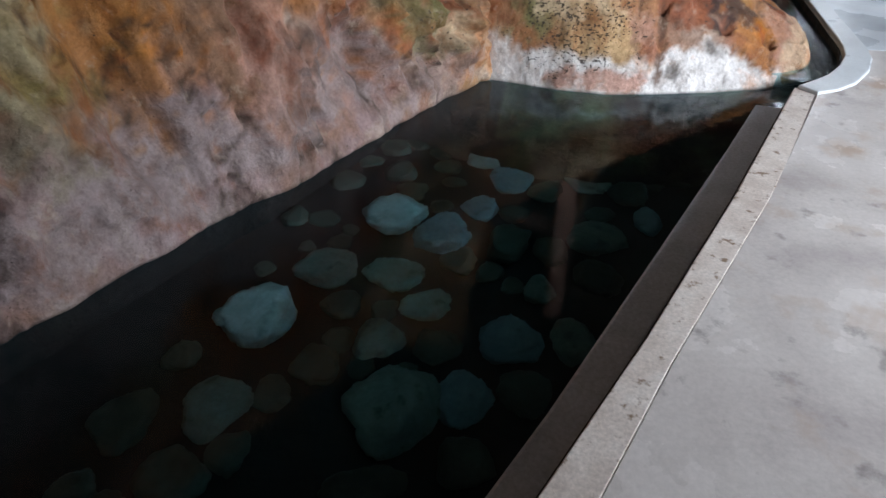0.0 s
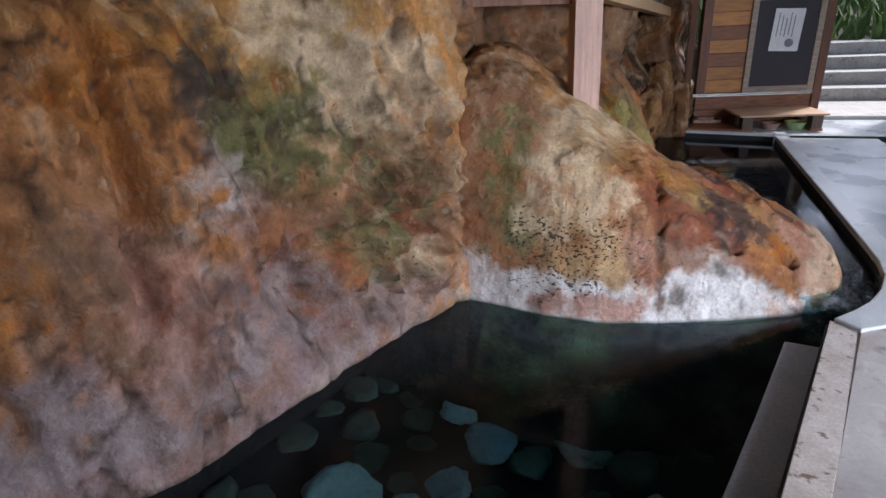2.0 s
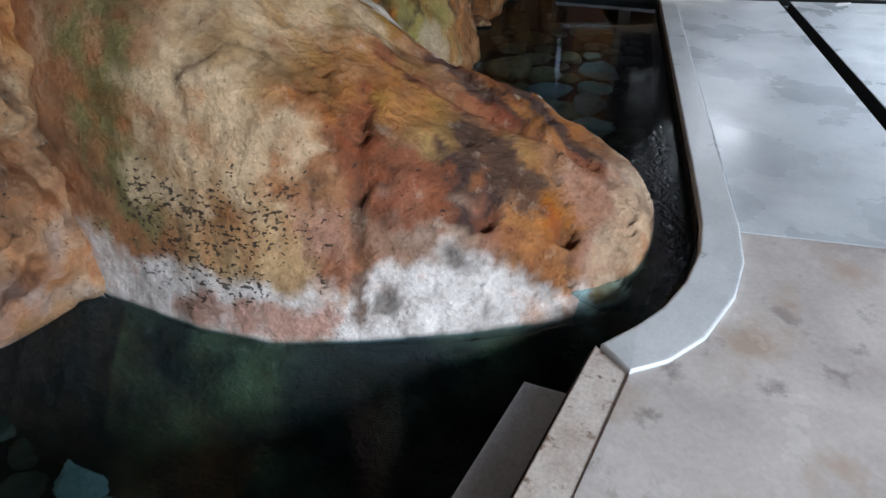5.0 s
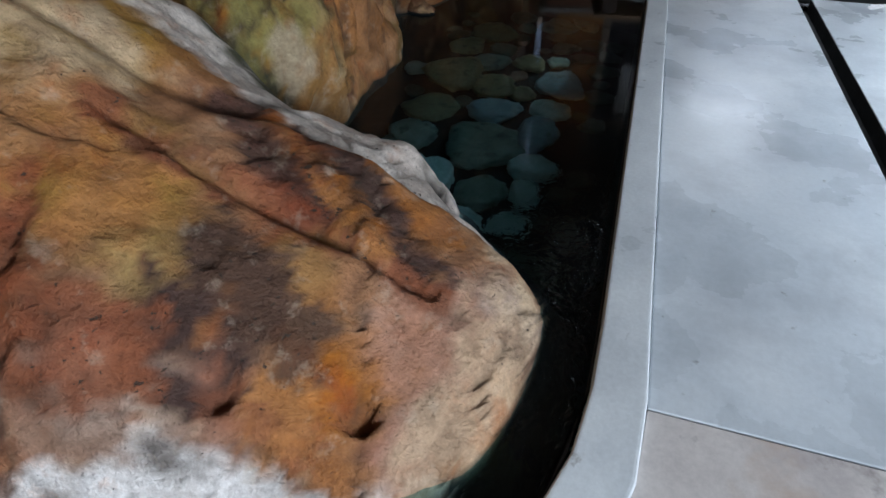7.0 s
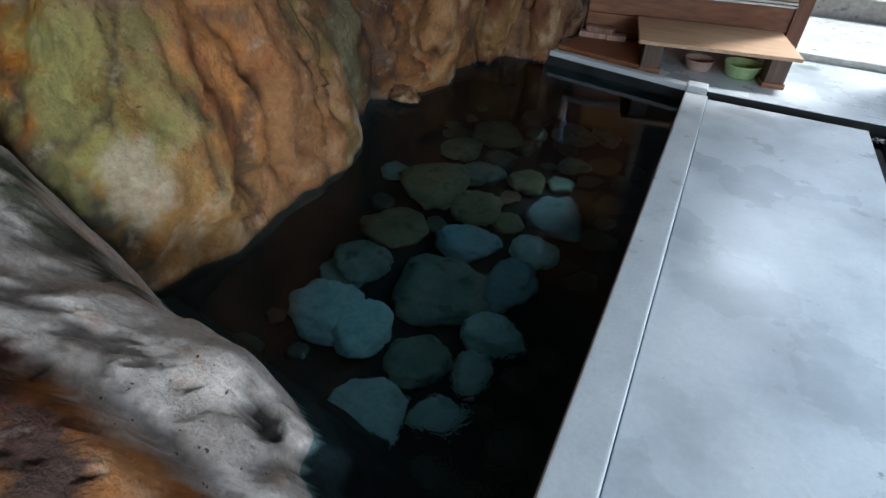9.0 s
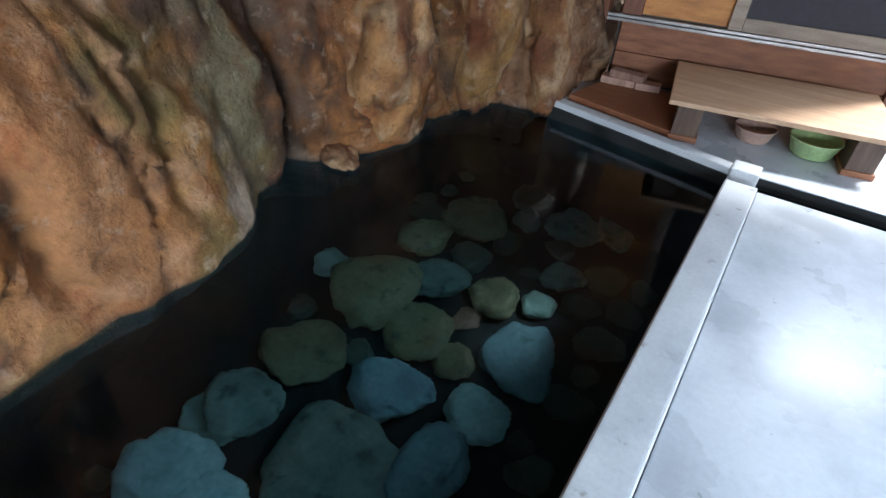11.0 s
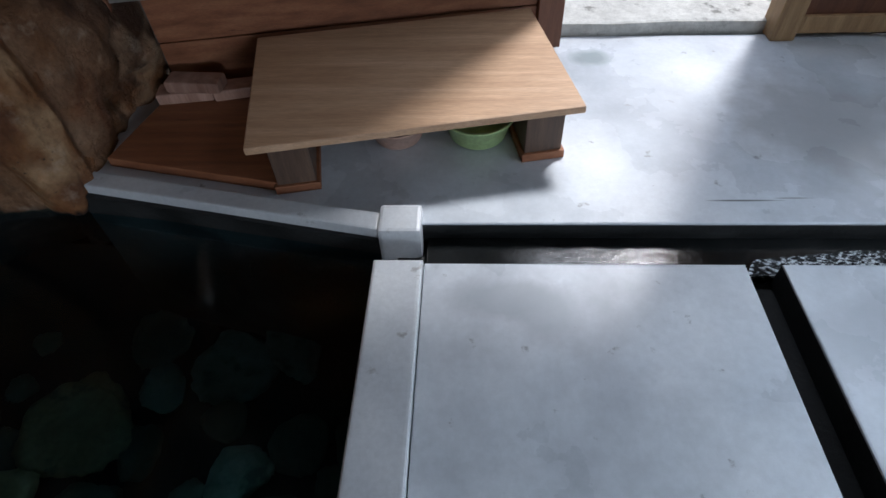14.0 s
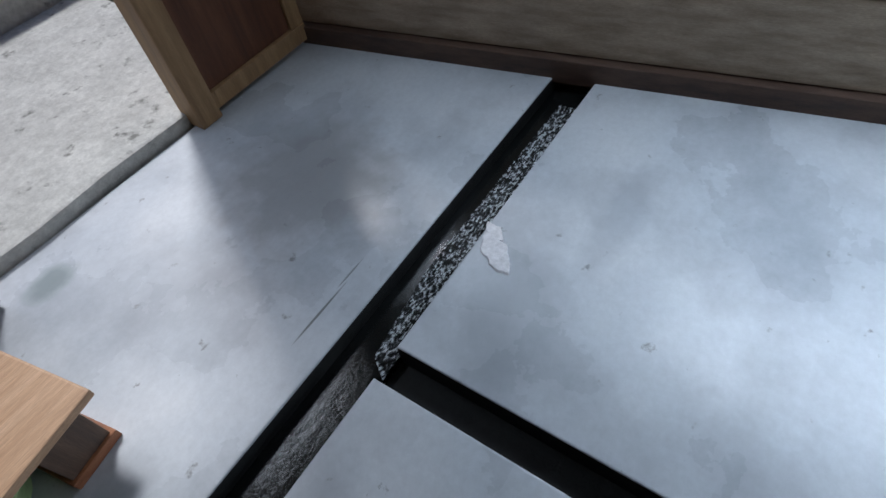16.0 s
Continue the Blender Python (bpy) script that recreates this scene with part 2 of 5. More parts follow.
OLD_WOOD = wood("old_dark_timber", (0.05, 0.03, 0.02), (0.10, 0.06, 0.04), (0.16, 0.10, 0.065), along=(14, 14, 1))
POST_WOOD = wood("weathered_pink_post", (0.28, 0.15, 0.11), (0.40, 0.24, 0.18), (0.50, 0.32, 0.25), along=(14, 14, 1))
SILL_WOOD = wood("dark_brown_sill", (0.045, 0.025, 0.018), (0.085, 0.05, 0.035), (0.13, 0.08, 0.055), along=(14, 1, 14))
TAN_BOARD = wood("tan_wall_board", (0.24, 0.18, 0.12), (0.36, 0.28, 0.20), (0.45, 0.36, 0.26), along=(14, 1, 14))
JAMB_WOOD = wood("honey_door_post", (0.30, 0.17, 0.08), (0.44, 0.27, 0.13), (0.54, 0.35, 0.18), along=(14, 14, 1))
CREAM_BOARD = wood("cream_board", (0.40, 0.33, 0.22), (0.54, 0.46, 0.33), (0.62, 0.55, 0.41))
FRAME_GREY = wood("greyish_screen_frame", (0.26, 0.20, 0.15), (0.38, 0.30, 0.23), (0.46, 0.38, 0.30))
RAIL = material("worn_aluminium_track", [(0.3, (0.34, 0.32, 0.30)), (0.7, (0.5, 0.48, 0.46))], scale=9.0, rough=(0.3, 0.5), bump=0.1, depth=0.001, metal=0.7)
MESH_DARK = material("dark_insect_mesh", [(0.3, (0.035, 0.032, 0.04)), (0.7, (0.06, 0.055, 0.065))], scale=40.0, fine=300.0, rough=(0.6, 0.8), bump=0.2, depth=0.001)
PAPER = material("laminated_paper", [(0.3, (0.74, 0.74, 0.76)), (0.7, (0.82, 0.82, 0.83))], scale=8.0, rough=(0.3, 0.45), bump=0.03, depth=0.001)
INK = material("grey_ink", [(0.3, (0.22, 0.22, 0.24)), (0.7, (0.32, 0.32, 0.34))], scale=30.0, bump=0.0)
GREEN_PLASTIC = material("pale_green_plastic", [(0.3, (0.36, 0.52, 0.22)), (0.7, (0.46, 0.62, 0.30))], scale=6.0, rough=(0.3, 0.45), bump=0.04, depth=0.001)
PINK_PLASTIC = material("dusty_pink_plastic", [(0.3, (0.44, 0.28, 0.22)), (0.7, (0.55, 0.38, 0.30))], scale=6.0, rough=(0.35, 0.5), bump=0.04, depth=0.001)
YELLOW = material("yellow_plastic", [(0.3, (0.55, 0.42, 0.10)), (0.7, (0.68, 0.55, 0.16))], scale=20.0, rough=(0.4, 0.6), bump=0.1, depth=0.002)
STONE_OUT = material("rough_grey_stone", [(0.3, (0.48, 0.48, 0.45)), (0.7, (0.66, 0.66, 0.62))], scale=5.0, fine=30.0, rough=(0.6, 0.85), bump=0.7, depth=0.008,
                     spots=[(12.0, 0.60, 0.70, (0.20, 0.20, 0.18))])
SOIL = material("garden_soil", [(0.3, (0.10, 0.09, 0.05)), (0.7, (0.22, 0.20, 0.12))], scale=3.0, fine=20.0, bump=0.8, depth=0.02)
LEAF = material("fresh_leaf", [(0.3, (0.09, 0.16, 0.035)), (0.7, (0.18, 0.29, 0.07))], scale=4.0, rough=(0.4, 0.6), bump=0.0)
WHITE_SCUM = material("white_soap_scum", [(0.3, (0.72, 0.72, 0.74)), (0.7, (0.82, 0.82, 0.84))], scale=14.0, rough=(0.3, 0.5), bump=0.3, depth=0.002)
PLASTER = material("plain_brown_boards", [(0.3, (0.065, 0.055, 0.045)), (0.7, (0.11, 0.09, 0.075))], scale=3.0, stretch=(1, 10, 1), bump=0.2, depth=0.003)


def water_material(name, tint, ripples):
    m = bpy.data.materials.new(name)
    m.use_nodes = True
    n, l = m.node_tree.nodes, m.node_tree.links
    n.remove(n["Principled BSDF"])
    refr, gloss, mix, fres = (n.new("ShaderNode" + k) for k in ("BsdfRefraction", "BsdfGlossy", "MixShader", "Fresnel"))
    refr.inputs["Color"].default_value, refr.inputs["IOR"].default_value, refr.inputs["Roughness"].default_value = (*tint, 1), 1.33, 0.0
    gloss.inputs["Roughness"].default_value, gloss.inputs["Color"].default_value = 0.02, (0.8, 0.82, 0.84, 1)
    fres.inputs["IOR"].default_value = 1.33
    tc = n.new("ShaderNodeTexCoord")
    slow = n.new("ShaderNodeTexNoise")
    slow.inputs["Scale"].default_value, slow.inputs["Detail"].default_value = 3.0, 2.0
    l.new(tc.outputs["Object"], slow.inputs["Vector"])
    b = n.new("ShaderNodeBump")
    b.inputs["Strength"].default_value, b.inputs["Distance"].default_value = 0.15, 0.004
    l.new(slow.outputs["Fac"], b.inputs["Height"])
    quick = n.new("ShaderNodeTexNoise")
    quick.inputs["Scale"].default_value, quick.inputs["Detail"].default_value, quick.inputs["Distortion"].default_value = 26.0, 3.0, 1.2
    l.new(tc.outputs["Object"], quick.inputs["Vector"])
    at = n.new("ShaderNodeAttribute")
    at.attribute_name = "ripple"
    b2 = n.new("ShaderNodeBump")
    b2.inputs["Distance"].default_value = 0.016 * ripples
    l.new(at.outputs["Fac"], b2.inputs["Strength"])
    l.new(quick.outputs["Fac"], b2.inputs["Height"])
    l.new(b.outputs[0], b2.inputs["Normal"])
    for node in (refr, gloss, fres):
        l.new(b2.outputs[0], node.inputs["Normal"])
    l.new(fres.outputs[0], mix.inputs[0])
    l.new(refr.outputs[0], mix.inputs[1])
    l.new(gloss.outputs[0], mix.inputs[2])
    l.new(mix.outputs[0], n["Material Output"].inputs[0])
    return m


# pale flecks in the colour stand in for glints on the running water
DRAIN_WATER = material("glint_painted_drain_water", [(0.44, (0.010, 0.012, 0.012)), (0.53, (0.16, 0.17, 0.18)), (0.60, (0.75, 0.80, 0.83))], scale=105.0, detail=3.0, fine=220.0,
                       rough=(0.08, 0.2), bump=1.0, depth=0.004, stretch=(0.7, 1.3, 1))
STILL_WATER = material("still_dark_drain_water", [(0.3, (0.004, 0.005, 0.005)), (0.7, (0.012, 0.013, 0.013))], scale=12.0, rough=(0.05, 0.12), bump=0.3, depth=0.002)
WATER = water_material("clear_spring_water", (0.42, 0.71, 0.79), 1.0)


# ---- mesh helpers ----
def link_mesh(name, bm, mat, parent=None, smooth=False):
    me = bpy.data.meshes.new(name)
    bm.to_mesh(me)
    bm.free()
    for each in (mat if isinstance(mat, tuple) else (mat,)):
        me.materials.append(each)
    if smooth:
        me.polygons.foreach_set("use_smooth", [True] * len(me.polygons))
    ob = new(name, me)
    if parent:
        ob.parent = parent
    return ob


def part(name, bm, mat, parent, label="", smooth=False):
    ob = link_mesh(name, bm, mat, parent, smooth)
    return tagged(ob, label) if label else ob


def thing(name, label, category, group="", kind=""):
    return tagged(new(name), label, category, group, kind)


def box(bm, lo, hi, m=None, bevel=0.004):
    """A bevelled block from corner to corner, then moved by m."""
    r = bmesh.ops.create_cube(bm, size=1.0)
    c = [(a + b) / 2 for a, b in zip(lo, hi)]
    s = [abs(b - a) for a, b in zip(lo, hi)]
    vs = r["verts"]
    for v in vs:
        v.co = Vector([c[i] + v.co[i] * s[i] for i in range(3)])
    if bevel:
        es = list({e for v in vs for e in v.link_edges})
        out = bmesh.ops.bevel(bm, geom=es, offset=min(bevel, min(s) * 0.3), segments=2, affect="EDGES", profile=0.6)
        vs = list({v for f in out["faces"] for v in f.verts} | {v for v in vs if v.is_valid})
    if m is not None:
        for v in vs:
            v.co = m @ v.co
    return bm


def block(lo, hi, m=None, bevel=0.004):
    return box(bmesh.new(), lo, hi, m, bevel)


def prism(points, low, high, bevel=0.006, dark_sides=False):
    """A slab over a plan outline; high may be a function of x and y."""
    bm = bmesh.new()
    top = high if callable(high) else (lambda x, y: high)
    up = [bm.verts.new((x, y, top(x, y))) for x, y in points]
    dn = [bm.verts.new((x, y, low)) for x, y in points]
    n = len(points)
    bm.faces.new(up)
    bm.faces.new(dn[::-1])
    for i in range(n):
        j = (i + 1) % n
        bm.faces.new((up[i], dn[i], dn[j], up[j]))
    bmesh.ops.recalc_face_normals(bm, faces=bm.faces)
    if bevel:
        rim = [e for e in bm.edges if e.verts[0] in up and e.verts[1] in up]
        bmesh.ops.bevel(bm, geom=rim, offset=bevel, segments=2, affect="EDGES", profile=0.6)
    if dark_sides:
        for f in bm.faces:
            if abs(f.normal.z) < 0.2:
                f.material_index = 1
    return bm


def strip(inner, outer, low, high, bevel=0.01):
    """A kerb between two lines in plan, its top built rung by rung."""
    bm = bmesh.new()
    rungs = [[bm.verts.new(v) for v in ((*a, high(*a)), (*b, high(*b)), (*b, low), (*a, low))] for a, b in zip(inner, outer)]
    for p, q in zip(rungs, rungs[1:]):
        for i in range(4):
            bm.faces.new((p[i], p[(i + 1) % 4], q[(i + 1) % 4], q[i]))
    bm.faces.new(rungs[0])
    bm.faces.new(rungs[-1][::-1])
    bmesh.ops.recalc_face_normals(bm, faces=bm.faces)
    tops = {v for r in rungs for v in r[:2]}
    rim = [e for e in bm.edges if e.verts[0] in tops and e.verts[1] in tops and len(e.link_faces) == 2 and min(f.normal.z for f in e.link_faces) < 0.5]
    bmesh.ops.bevel(bm, geom=rim, offset=bevel, segments=3, affect="EDGES", profile=0.6)
    return bm


def fract(p, s, o=4, seed=0.0):
    return noise.fractal(Vector((p[0] * s + seed, p[1] * s - seed, p[2] * s + seed * 0.5)), 0.9, 2.0, o, noise_basis="PERLIN_ORIGINAL")


def lerp_table(rows, x):
    return float(np.interp(x, [r[0] for r in rows], [r[1] for r in rows]))


WATER_1, WATER_2 = -0.15, -0.07


# ---- rock ----
TAN, ORANGE, PINK = (0.50, 0.30, 0.15), (0.46, 0.185, 0.05), (0.50, 0.27, 0.20)
CREAM, WHITE, RUST = (0.68, 0.51, 0.33), (0.70, 0.65, 0.63), (0.27, 0.085, 0.035)
OLIVE, DARK, GREY = (0.20, 0.18, 0.07), (0.075, 0.05, 0.035), (0.36, 0.29, 0.29)
GOLD, BROWN = (0.46, 0.30, 0.11), (0.24, 0.13, 0.07)
ROSE, FLESH, LAVENDER = (0.37, 0.155, 0.105), (0.47, 0.27, 0.17), (0.36, 0.275, 0.27)
PALE, KHAKI = (0.52, 0.42, 0.36), (0.33, 0.26, 0.13)
# deeper rear versions of orange, gold, tan and khaki, holding that end's shade
AMBER, MUSTARD, FAWN, REAR_KHAKI = (0.33, 0.13, 0.04), (0.34, 0.23, 0.085), (0.37, 0.22, 0.11), (0.22, 0.175, 0.085)
UMBER, REAR_SHADE = (0.15, 0.07, 0.03), (0.045, 0.024, 0.014)

# broad colours of the stone, each about a place
CLIFF_ZONES = [((-3.35, -5.70, 1.25), ORANGE), ((-3.35, -5.66, 1.65), TAN), ((-3.12, -5.93, 0.78), BROWN), ((-3.03, -5.61, 0.92), PALE), ((-3.06, -5.80, 0.70), PALE), ((-2.92, -5.46, 0.52), ROSE),
               ((-2.71, -5.25, 0.66), FLESH), ((-2.88, -5.85, 0.28), LAVENDER), ((-2.66, -5.35, 0.0), LAVENDER), ((-3.13, -6.13, 0.50), ROSE), ((-2.61, -4.90, 0.48), BROWN), ((-2.56, -4.86, 1.0), FLESH),
               ((-2.67, -4.73, 1.25), TAN), ((-2.50, -4.62, 1.0), TAN), ((-2.97, -4.99, 1.45), KHAKI), ((-2.95, -5.22, 1.6), TAN), ((-3.02, -5.26, 1.04), KHAKI), ((-3.23, -6.05, 0.92), FLESH)]
CLIFF_ZONES += [((-3.08, -6.31, 0.25), LAVENDER), ((-2.89, -5.54, 0.76), FLESH), ((-3.48, -6.73, 0.70), KHAKI), ((-3.31, -6.33, 0.64), ORANGE), ((-3.36, -7.06, 0.45), ROSE), ((-3.33, -6.66, 0.26), GREY),
                ((-3.24, -7.32, 0.14), LAVENDER), ((-3.14, -6.97, 0.05), LAVENDER), ((-2.84, -5.68, 0.03), LAVENDER), ((-3.5, -8.2, 0.2), LAVENDER), ((-3.8, -8.4, 1.0), ROSE), ((-3.6, -6.3, 1.5), FLESH),
                ((-2.45, -4.70, 0.1), FLESH), ((-2.75, -5.30, 0.30), ROSE)]
# rear corner's shade is put into these deeper stone colours
CLIFF_ZONES += [((-1.6, -2.9, 0.8), AMBER), ((-1.5, -2.6, 0.6), MUSTARD), ((-1.33, -2.45, 0.35), FAWN), ((-1.35, -2.4, 0.05), FAWN), ((-1.45, -2.15, 0.6), AMBER), ((-1.46, -1.9, 0.2), UMBER), ((-1.5, -1.5, 0.3), REAR_KHAKI),
                ((-1.55, -1.3, 0.7), UMBER), ((-1.6, -1.5, 0.85), REAR_SHADE), ((-1.58, -1.62, 0.48), (0.15, 0.12, 0.055)), ((-1.8, -1.0, 0.3), REAR_SHADE), ((-1.7, -0.8, 0.8), REAR_SHADE), ((-1.55, -0.15, 0.4), UMBER), ((-1.3, 0.1, 0.2), UMBER), ((-1.05, 0.3, 0.4), UMBER), ((-0.95, 0.7, 0.6), REAR_SHADE),
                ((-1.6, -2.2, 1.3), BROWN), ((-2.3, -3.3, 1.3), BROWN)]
SPUR_ZONES = [((-2.16, -4.26, 0.75), FLESH), ((-1.70, -4.10, 0.70), CREAM), ((-1.46, -3.79, 0.74), TAN), ((-1.28, -3.99, 0.57), TAN), ((-1.19, -3.97, 0.52), GOLD), ((-1.62, -4.45, 0.25), CREAM), ((-1.30, -4.30, 0.35), FLESH),
              ((-0.95, -4.0, 0.36), UMBER), ((-0.50, -3.72, 0.16), FLESH), ((-0.22, -3.6, 0.0), PALE), ((-1.55, -3.63, 0.76), GOLD), ((-1.12, -3.60, 0.5), FLESH), ((-0.94, -3.52, 0.39), ROSE), ((-0.84, -3.42, 0.40), ORANGE),
              ((-0.53, -3.46, 0.23), ORANGE), ((-0.37, -3.64, 0.13), FLESH)]
SPUR_ZONES += [((-0.82, -3.96, 0.25), ROSE), ((-0.60, -3.89, 0.13), ORANGE), ((-0.37, -3.93, 0.05), FLESH), ((-1.02, -4.19, 0.28), PALE), ((-1.17, -4.23, 0.34), RUST), ((-2.3, -3.9, 1.2), BROWN), ((-1.9, -3.5, 1.0), TAN),
               ((-2.2, -4.45, 0.2), FLESH), ((-0.75, -3.75, 0.28), TAN)]
# stains with a shape of their own, and shade painted into recesses: place, radii, colour, strength
CLIFF_STAINS_SHADE = [((-3.1, -5.52, 1.26), (0.4, 0.24, 0.24), DARK, 1.0),
    ((-2.97, -5.26, 0.97), (0.4, 0.26, 0.26), (0.15, 0.14, 0.05), 1.0),
    ((-2.86, -4.92, 1.12), (0.4, 0.22, 0.26), (0.14, 0.135, 0.05), 1.0),
    ((-3.0, -5.02, 1.5), (0.4, 0.22, 0.22), CREAM, 0.8),
    ((-2.6, -4.75, 1.17), (0.4, 0.26, 0.22), CREAM, 0.8),
    ((-2.96, -5.68, 0.86), (0.4, 0.12, 0.18), (0.56, 0.47, 0.43), 0.85),
    ((-2.92, -5.55, 0.58), (0.4, 0.34, 0.2), RUST, 0.55),
    ((-2.86, -5.8, 0.28), (0.5, 0.5, 0.24), GREY, 0.75),
    ((-3.1, -6.6, 0.2), (0.5, 0.7, 0.26), GREY, 0.7),
    ((-2.6, -5.1, 0.05), (0.4, 0.45, 0.2), GREY, 0.6),
    ((-3.3, -5.78, 1.2), (0.4, 0.14, 0.8), ORANGE, 0.95)]
CLIFF_STAINS_SHADE += [((-2.6, -5.12, 0.43), (0.3, 0.16, 0.2), OLIVE, 0.7),
    ((-2.5, -4.88, 0.42), (0.3, 0.12, 0.22), OLIVE, 0.7),
    ((-2.56, -4.77, 0.38), (0.25, 0.07, 0.22), RUST, 0.9),
    ((-2.44, -4.8, 0.26), (0.2, 0.07, 0.09), CREAM, 0.9),
    ((-2.42, -4.64, 0.72), (0.25, 0.1, 0.35), BROWN, 0.6),
    ((-3.4, -7.2, 0.2), (0.5, 0.9, 0.35), GREY, 0.7),
    ((-3.5, -6.9, 0.75), (0.5, 0.4, 0.4), OLIVE, 0.5),
    ((-3.45, -6.45, 0.75), (0.4, 0.4, 0.4), ORANGE, 0.8),
    ((-3.1, -6.1, 0.5), (0.4, 0.25, 0.3), PINK, 0.8),
    ((-1.45, -2.6, 0.6), (0.4, 0.2, 0.3), OLIVE, 0.7),
    ((-1.42, -2.66, 0.5), (0.4, 0.12, 0.2), GOLD, 0.6)]
CLIFF_STAINS_SHADE += [((-1.41, -2.2, 0.6), (0.4, 0.2, 0.45), ORANGE, 0.9),
    ((-1.31, -2.36, 0.42), (0.3, 0.05, 0.3), RUST, 0.8),
    ((-1.55, -0.65, 0.3), (0.4, 0.2, 0.28), (0.3, 0.12, 0.035), 0.9),
    ((-1.5, -0.55, 0.42), (0.3, 0.12, 0.16), (0.36, 0.19, 0.06), 0.85),
    # recess beside the boulder, its shade given as dark colour
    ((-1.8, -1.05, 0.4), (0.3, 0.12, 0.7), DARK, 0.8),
    ((-1.45, 0.0, 0.4), (0.3, 0.15, 0.4), (0.24, 0.13, 0.04), 0.6),
    ((-1.2, 0.35, 0.4), (0.4, 0.35, 0.6), BROWN, 0.8),
    ((-1.7, -2.2, 1.2), (0.5, 1.2, 0.35), BROWN, 0.8),
    ((-2.3, -3.2, 1.4), (0.5, 0.6, 0.5), BROWN, 0.8),
    ((-1.46, -2.9, 0.25), (0.35, 0.1, 0.3), (0.05, 0.05, 0.03), 1.0),
    ((-1.49, -2.74, 0.55), (0.3, 0.14, 0.22), (0.3, 0.26, 0.08), 0.9)]
CLIFF_STAINS_SHADE += [((-1.33, -2.73, 0.33), (0.3, 0.07, 0.12), (0.5, 0.4, 0.28), 0.8),
    ((-1.47, -1.95, 0.25), (0.3, 0.25, 0.5), (0.36, 0.17, 0.07), 0.7),
    ((-1.56, -1.42, 0.05), (0.3, 0.1, 0.2), (0.5, 0.4, 0.3), 0.8),
    ((-1.66, -1.3, 0.35), (0.3, 0.12, 0.35), (0.15, 0.13, 0.07), 0.9),
    ((-3.3, -6.98, 0.85), (0.4, 0.3, 0.25), (0.4, 0.36, 0.22), 0.8),
    ((-3.2, -6.25, 0.75), (0.3, 0.12, 0.35), BROWN, 0.8)]
SPUR_STAINS_SHADE = [((-2.1, -4.36, 0.58), (0.13, 0.3, 0.35), OLIVE, 0.95),
    ((-2.0, -4.4, 0.4), (0.1, 0.3, 0.2), OLIVE, 0.7),
    ((-1.72, -4.33, 0.52), (0.28, 0.3, 0.2), CREAM, 0.8),
    ((-1.55, -4.62, -0.08), (0.28, 0.15, 0.07), PINK, 0.9),
    ((-1.04, -4.01, 0.41), (0.12, 0.1, 0.14), GOLD, 0.95),
    ((-0.92, -4.25, 0.08), (0.06, 0.05, 0.06), (0.27, 0.25, 0.24), 1.0),
    ((-0.54, -4.03, 0.0), (0.09, 0.08, 0.1), RUST, 0.95),
    # two hollows, their inner shade painted as near-black patches
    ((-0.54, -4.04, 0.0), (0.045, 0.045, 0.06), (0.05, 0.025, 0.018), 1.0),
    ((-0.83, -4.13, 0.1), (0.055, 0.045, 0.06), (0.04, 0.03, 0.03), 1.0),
    ((-0.7, -4.08, 0.08), (0.07, 0.1, 0.12), ORANGE, 0.9),
    ((-0.4, -3.85, 0.1), (0.16, 0.25, 0.2), PINK, 0.6)]
SPUR_STAINS_SHADE += [((-0.28, -3.7, 0.0), (0.14, 0.4, 0.14), CREAM, 0.6),
    ((-1.6, -3.7, 0.9), (0.4, 0.3, 0.3), CREAM, 0.7),
    ((-1.25, -3.95, 0.6), (0.3, 0.2, 0.2), ORANGE, 0.8),
    # near-black patch for the shade inside the lobe's hole
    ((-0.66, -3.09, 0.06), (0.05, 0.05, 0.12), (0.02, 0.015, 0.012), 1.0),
    ((-0.6, -3.42, 0.3), (0.1, 0.08, 0.12), ORANGE, 0.8),
    ((-1.12, -4.44, -0.02), (0.035, 0.05, 0.05), (0.27, 0.25, 0.24), 1.0),
    ((-0.95, -4.42, 0.0), (0.045, 0.05, 0.04), (0.27, 0.25, 0.24), 1.0)]
SPUR_STAINS_SHADE += [((-1.36, -3.02, 0.45), (0.18, 0.06, 0.15), (0.06, 0.065, 0.035), 1.0), ((-1.18, -2.96, 0.28), (0.17, 0.07, 0.13), (0.05, 0.05, 0.03), 1.0)]
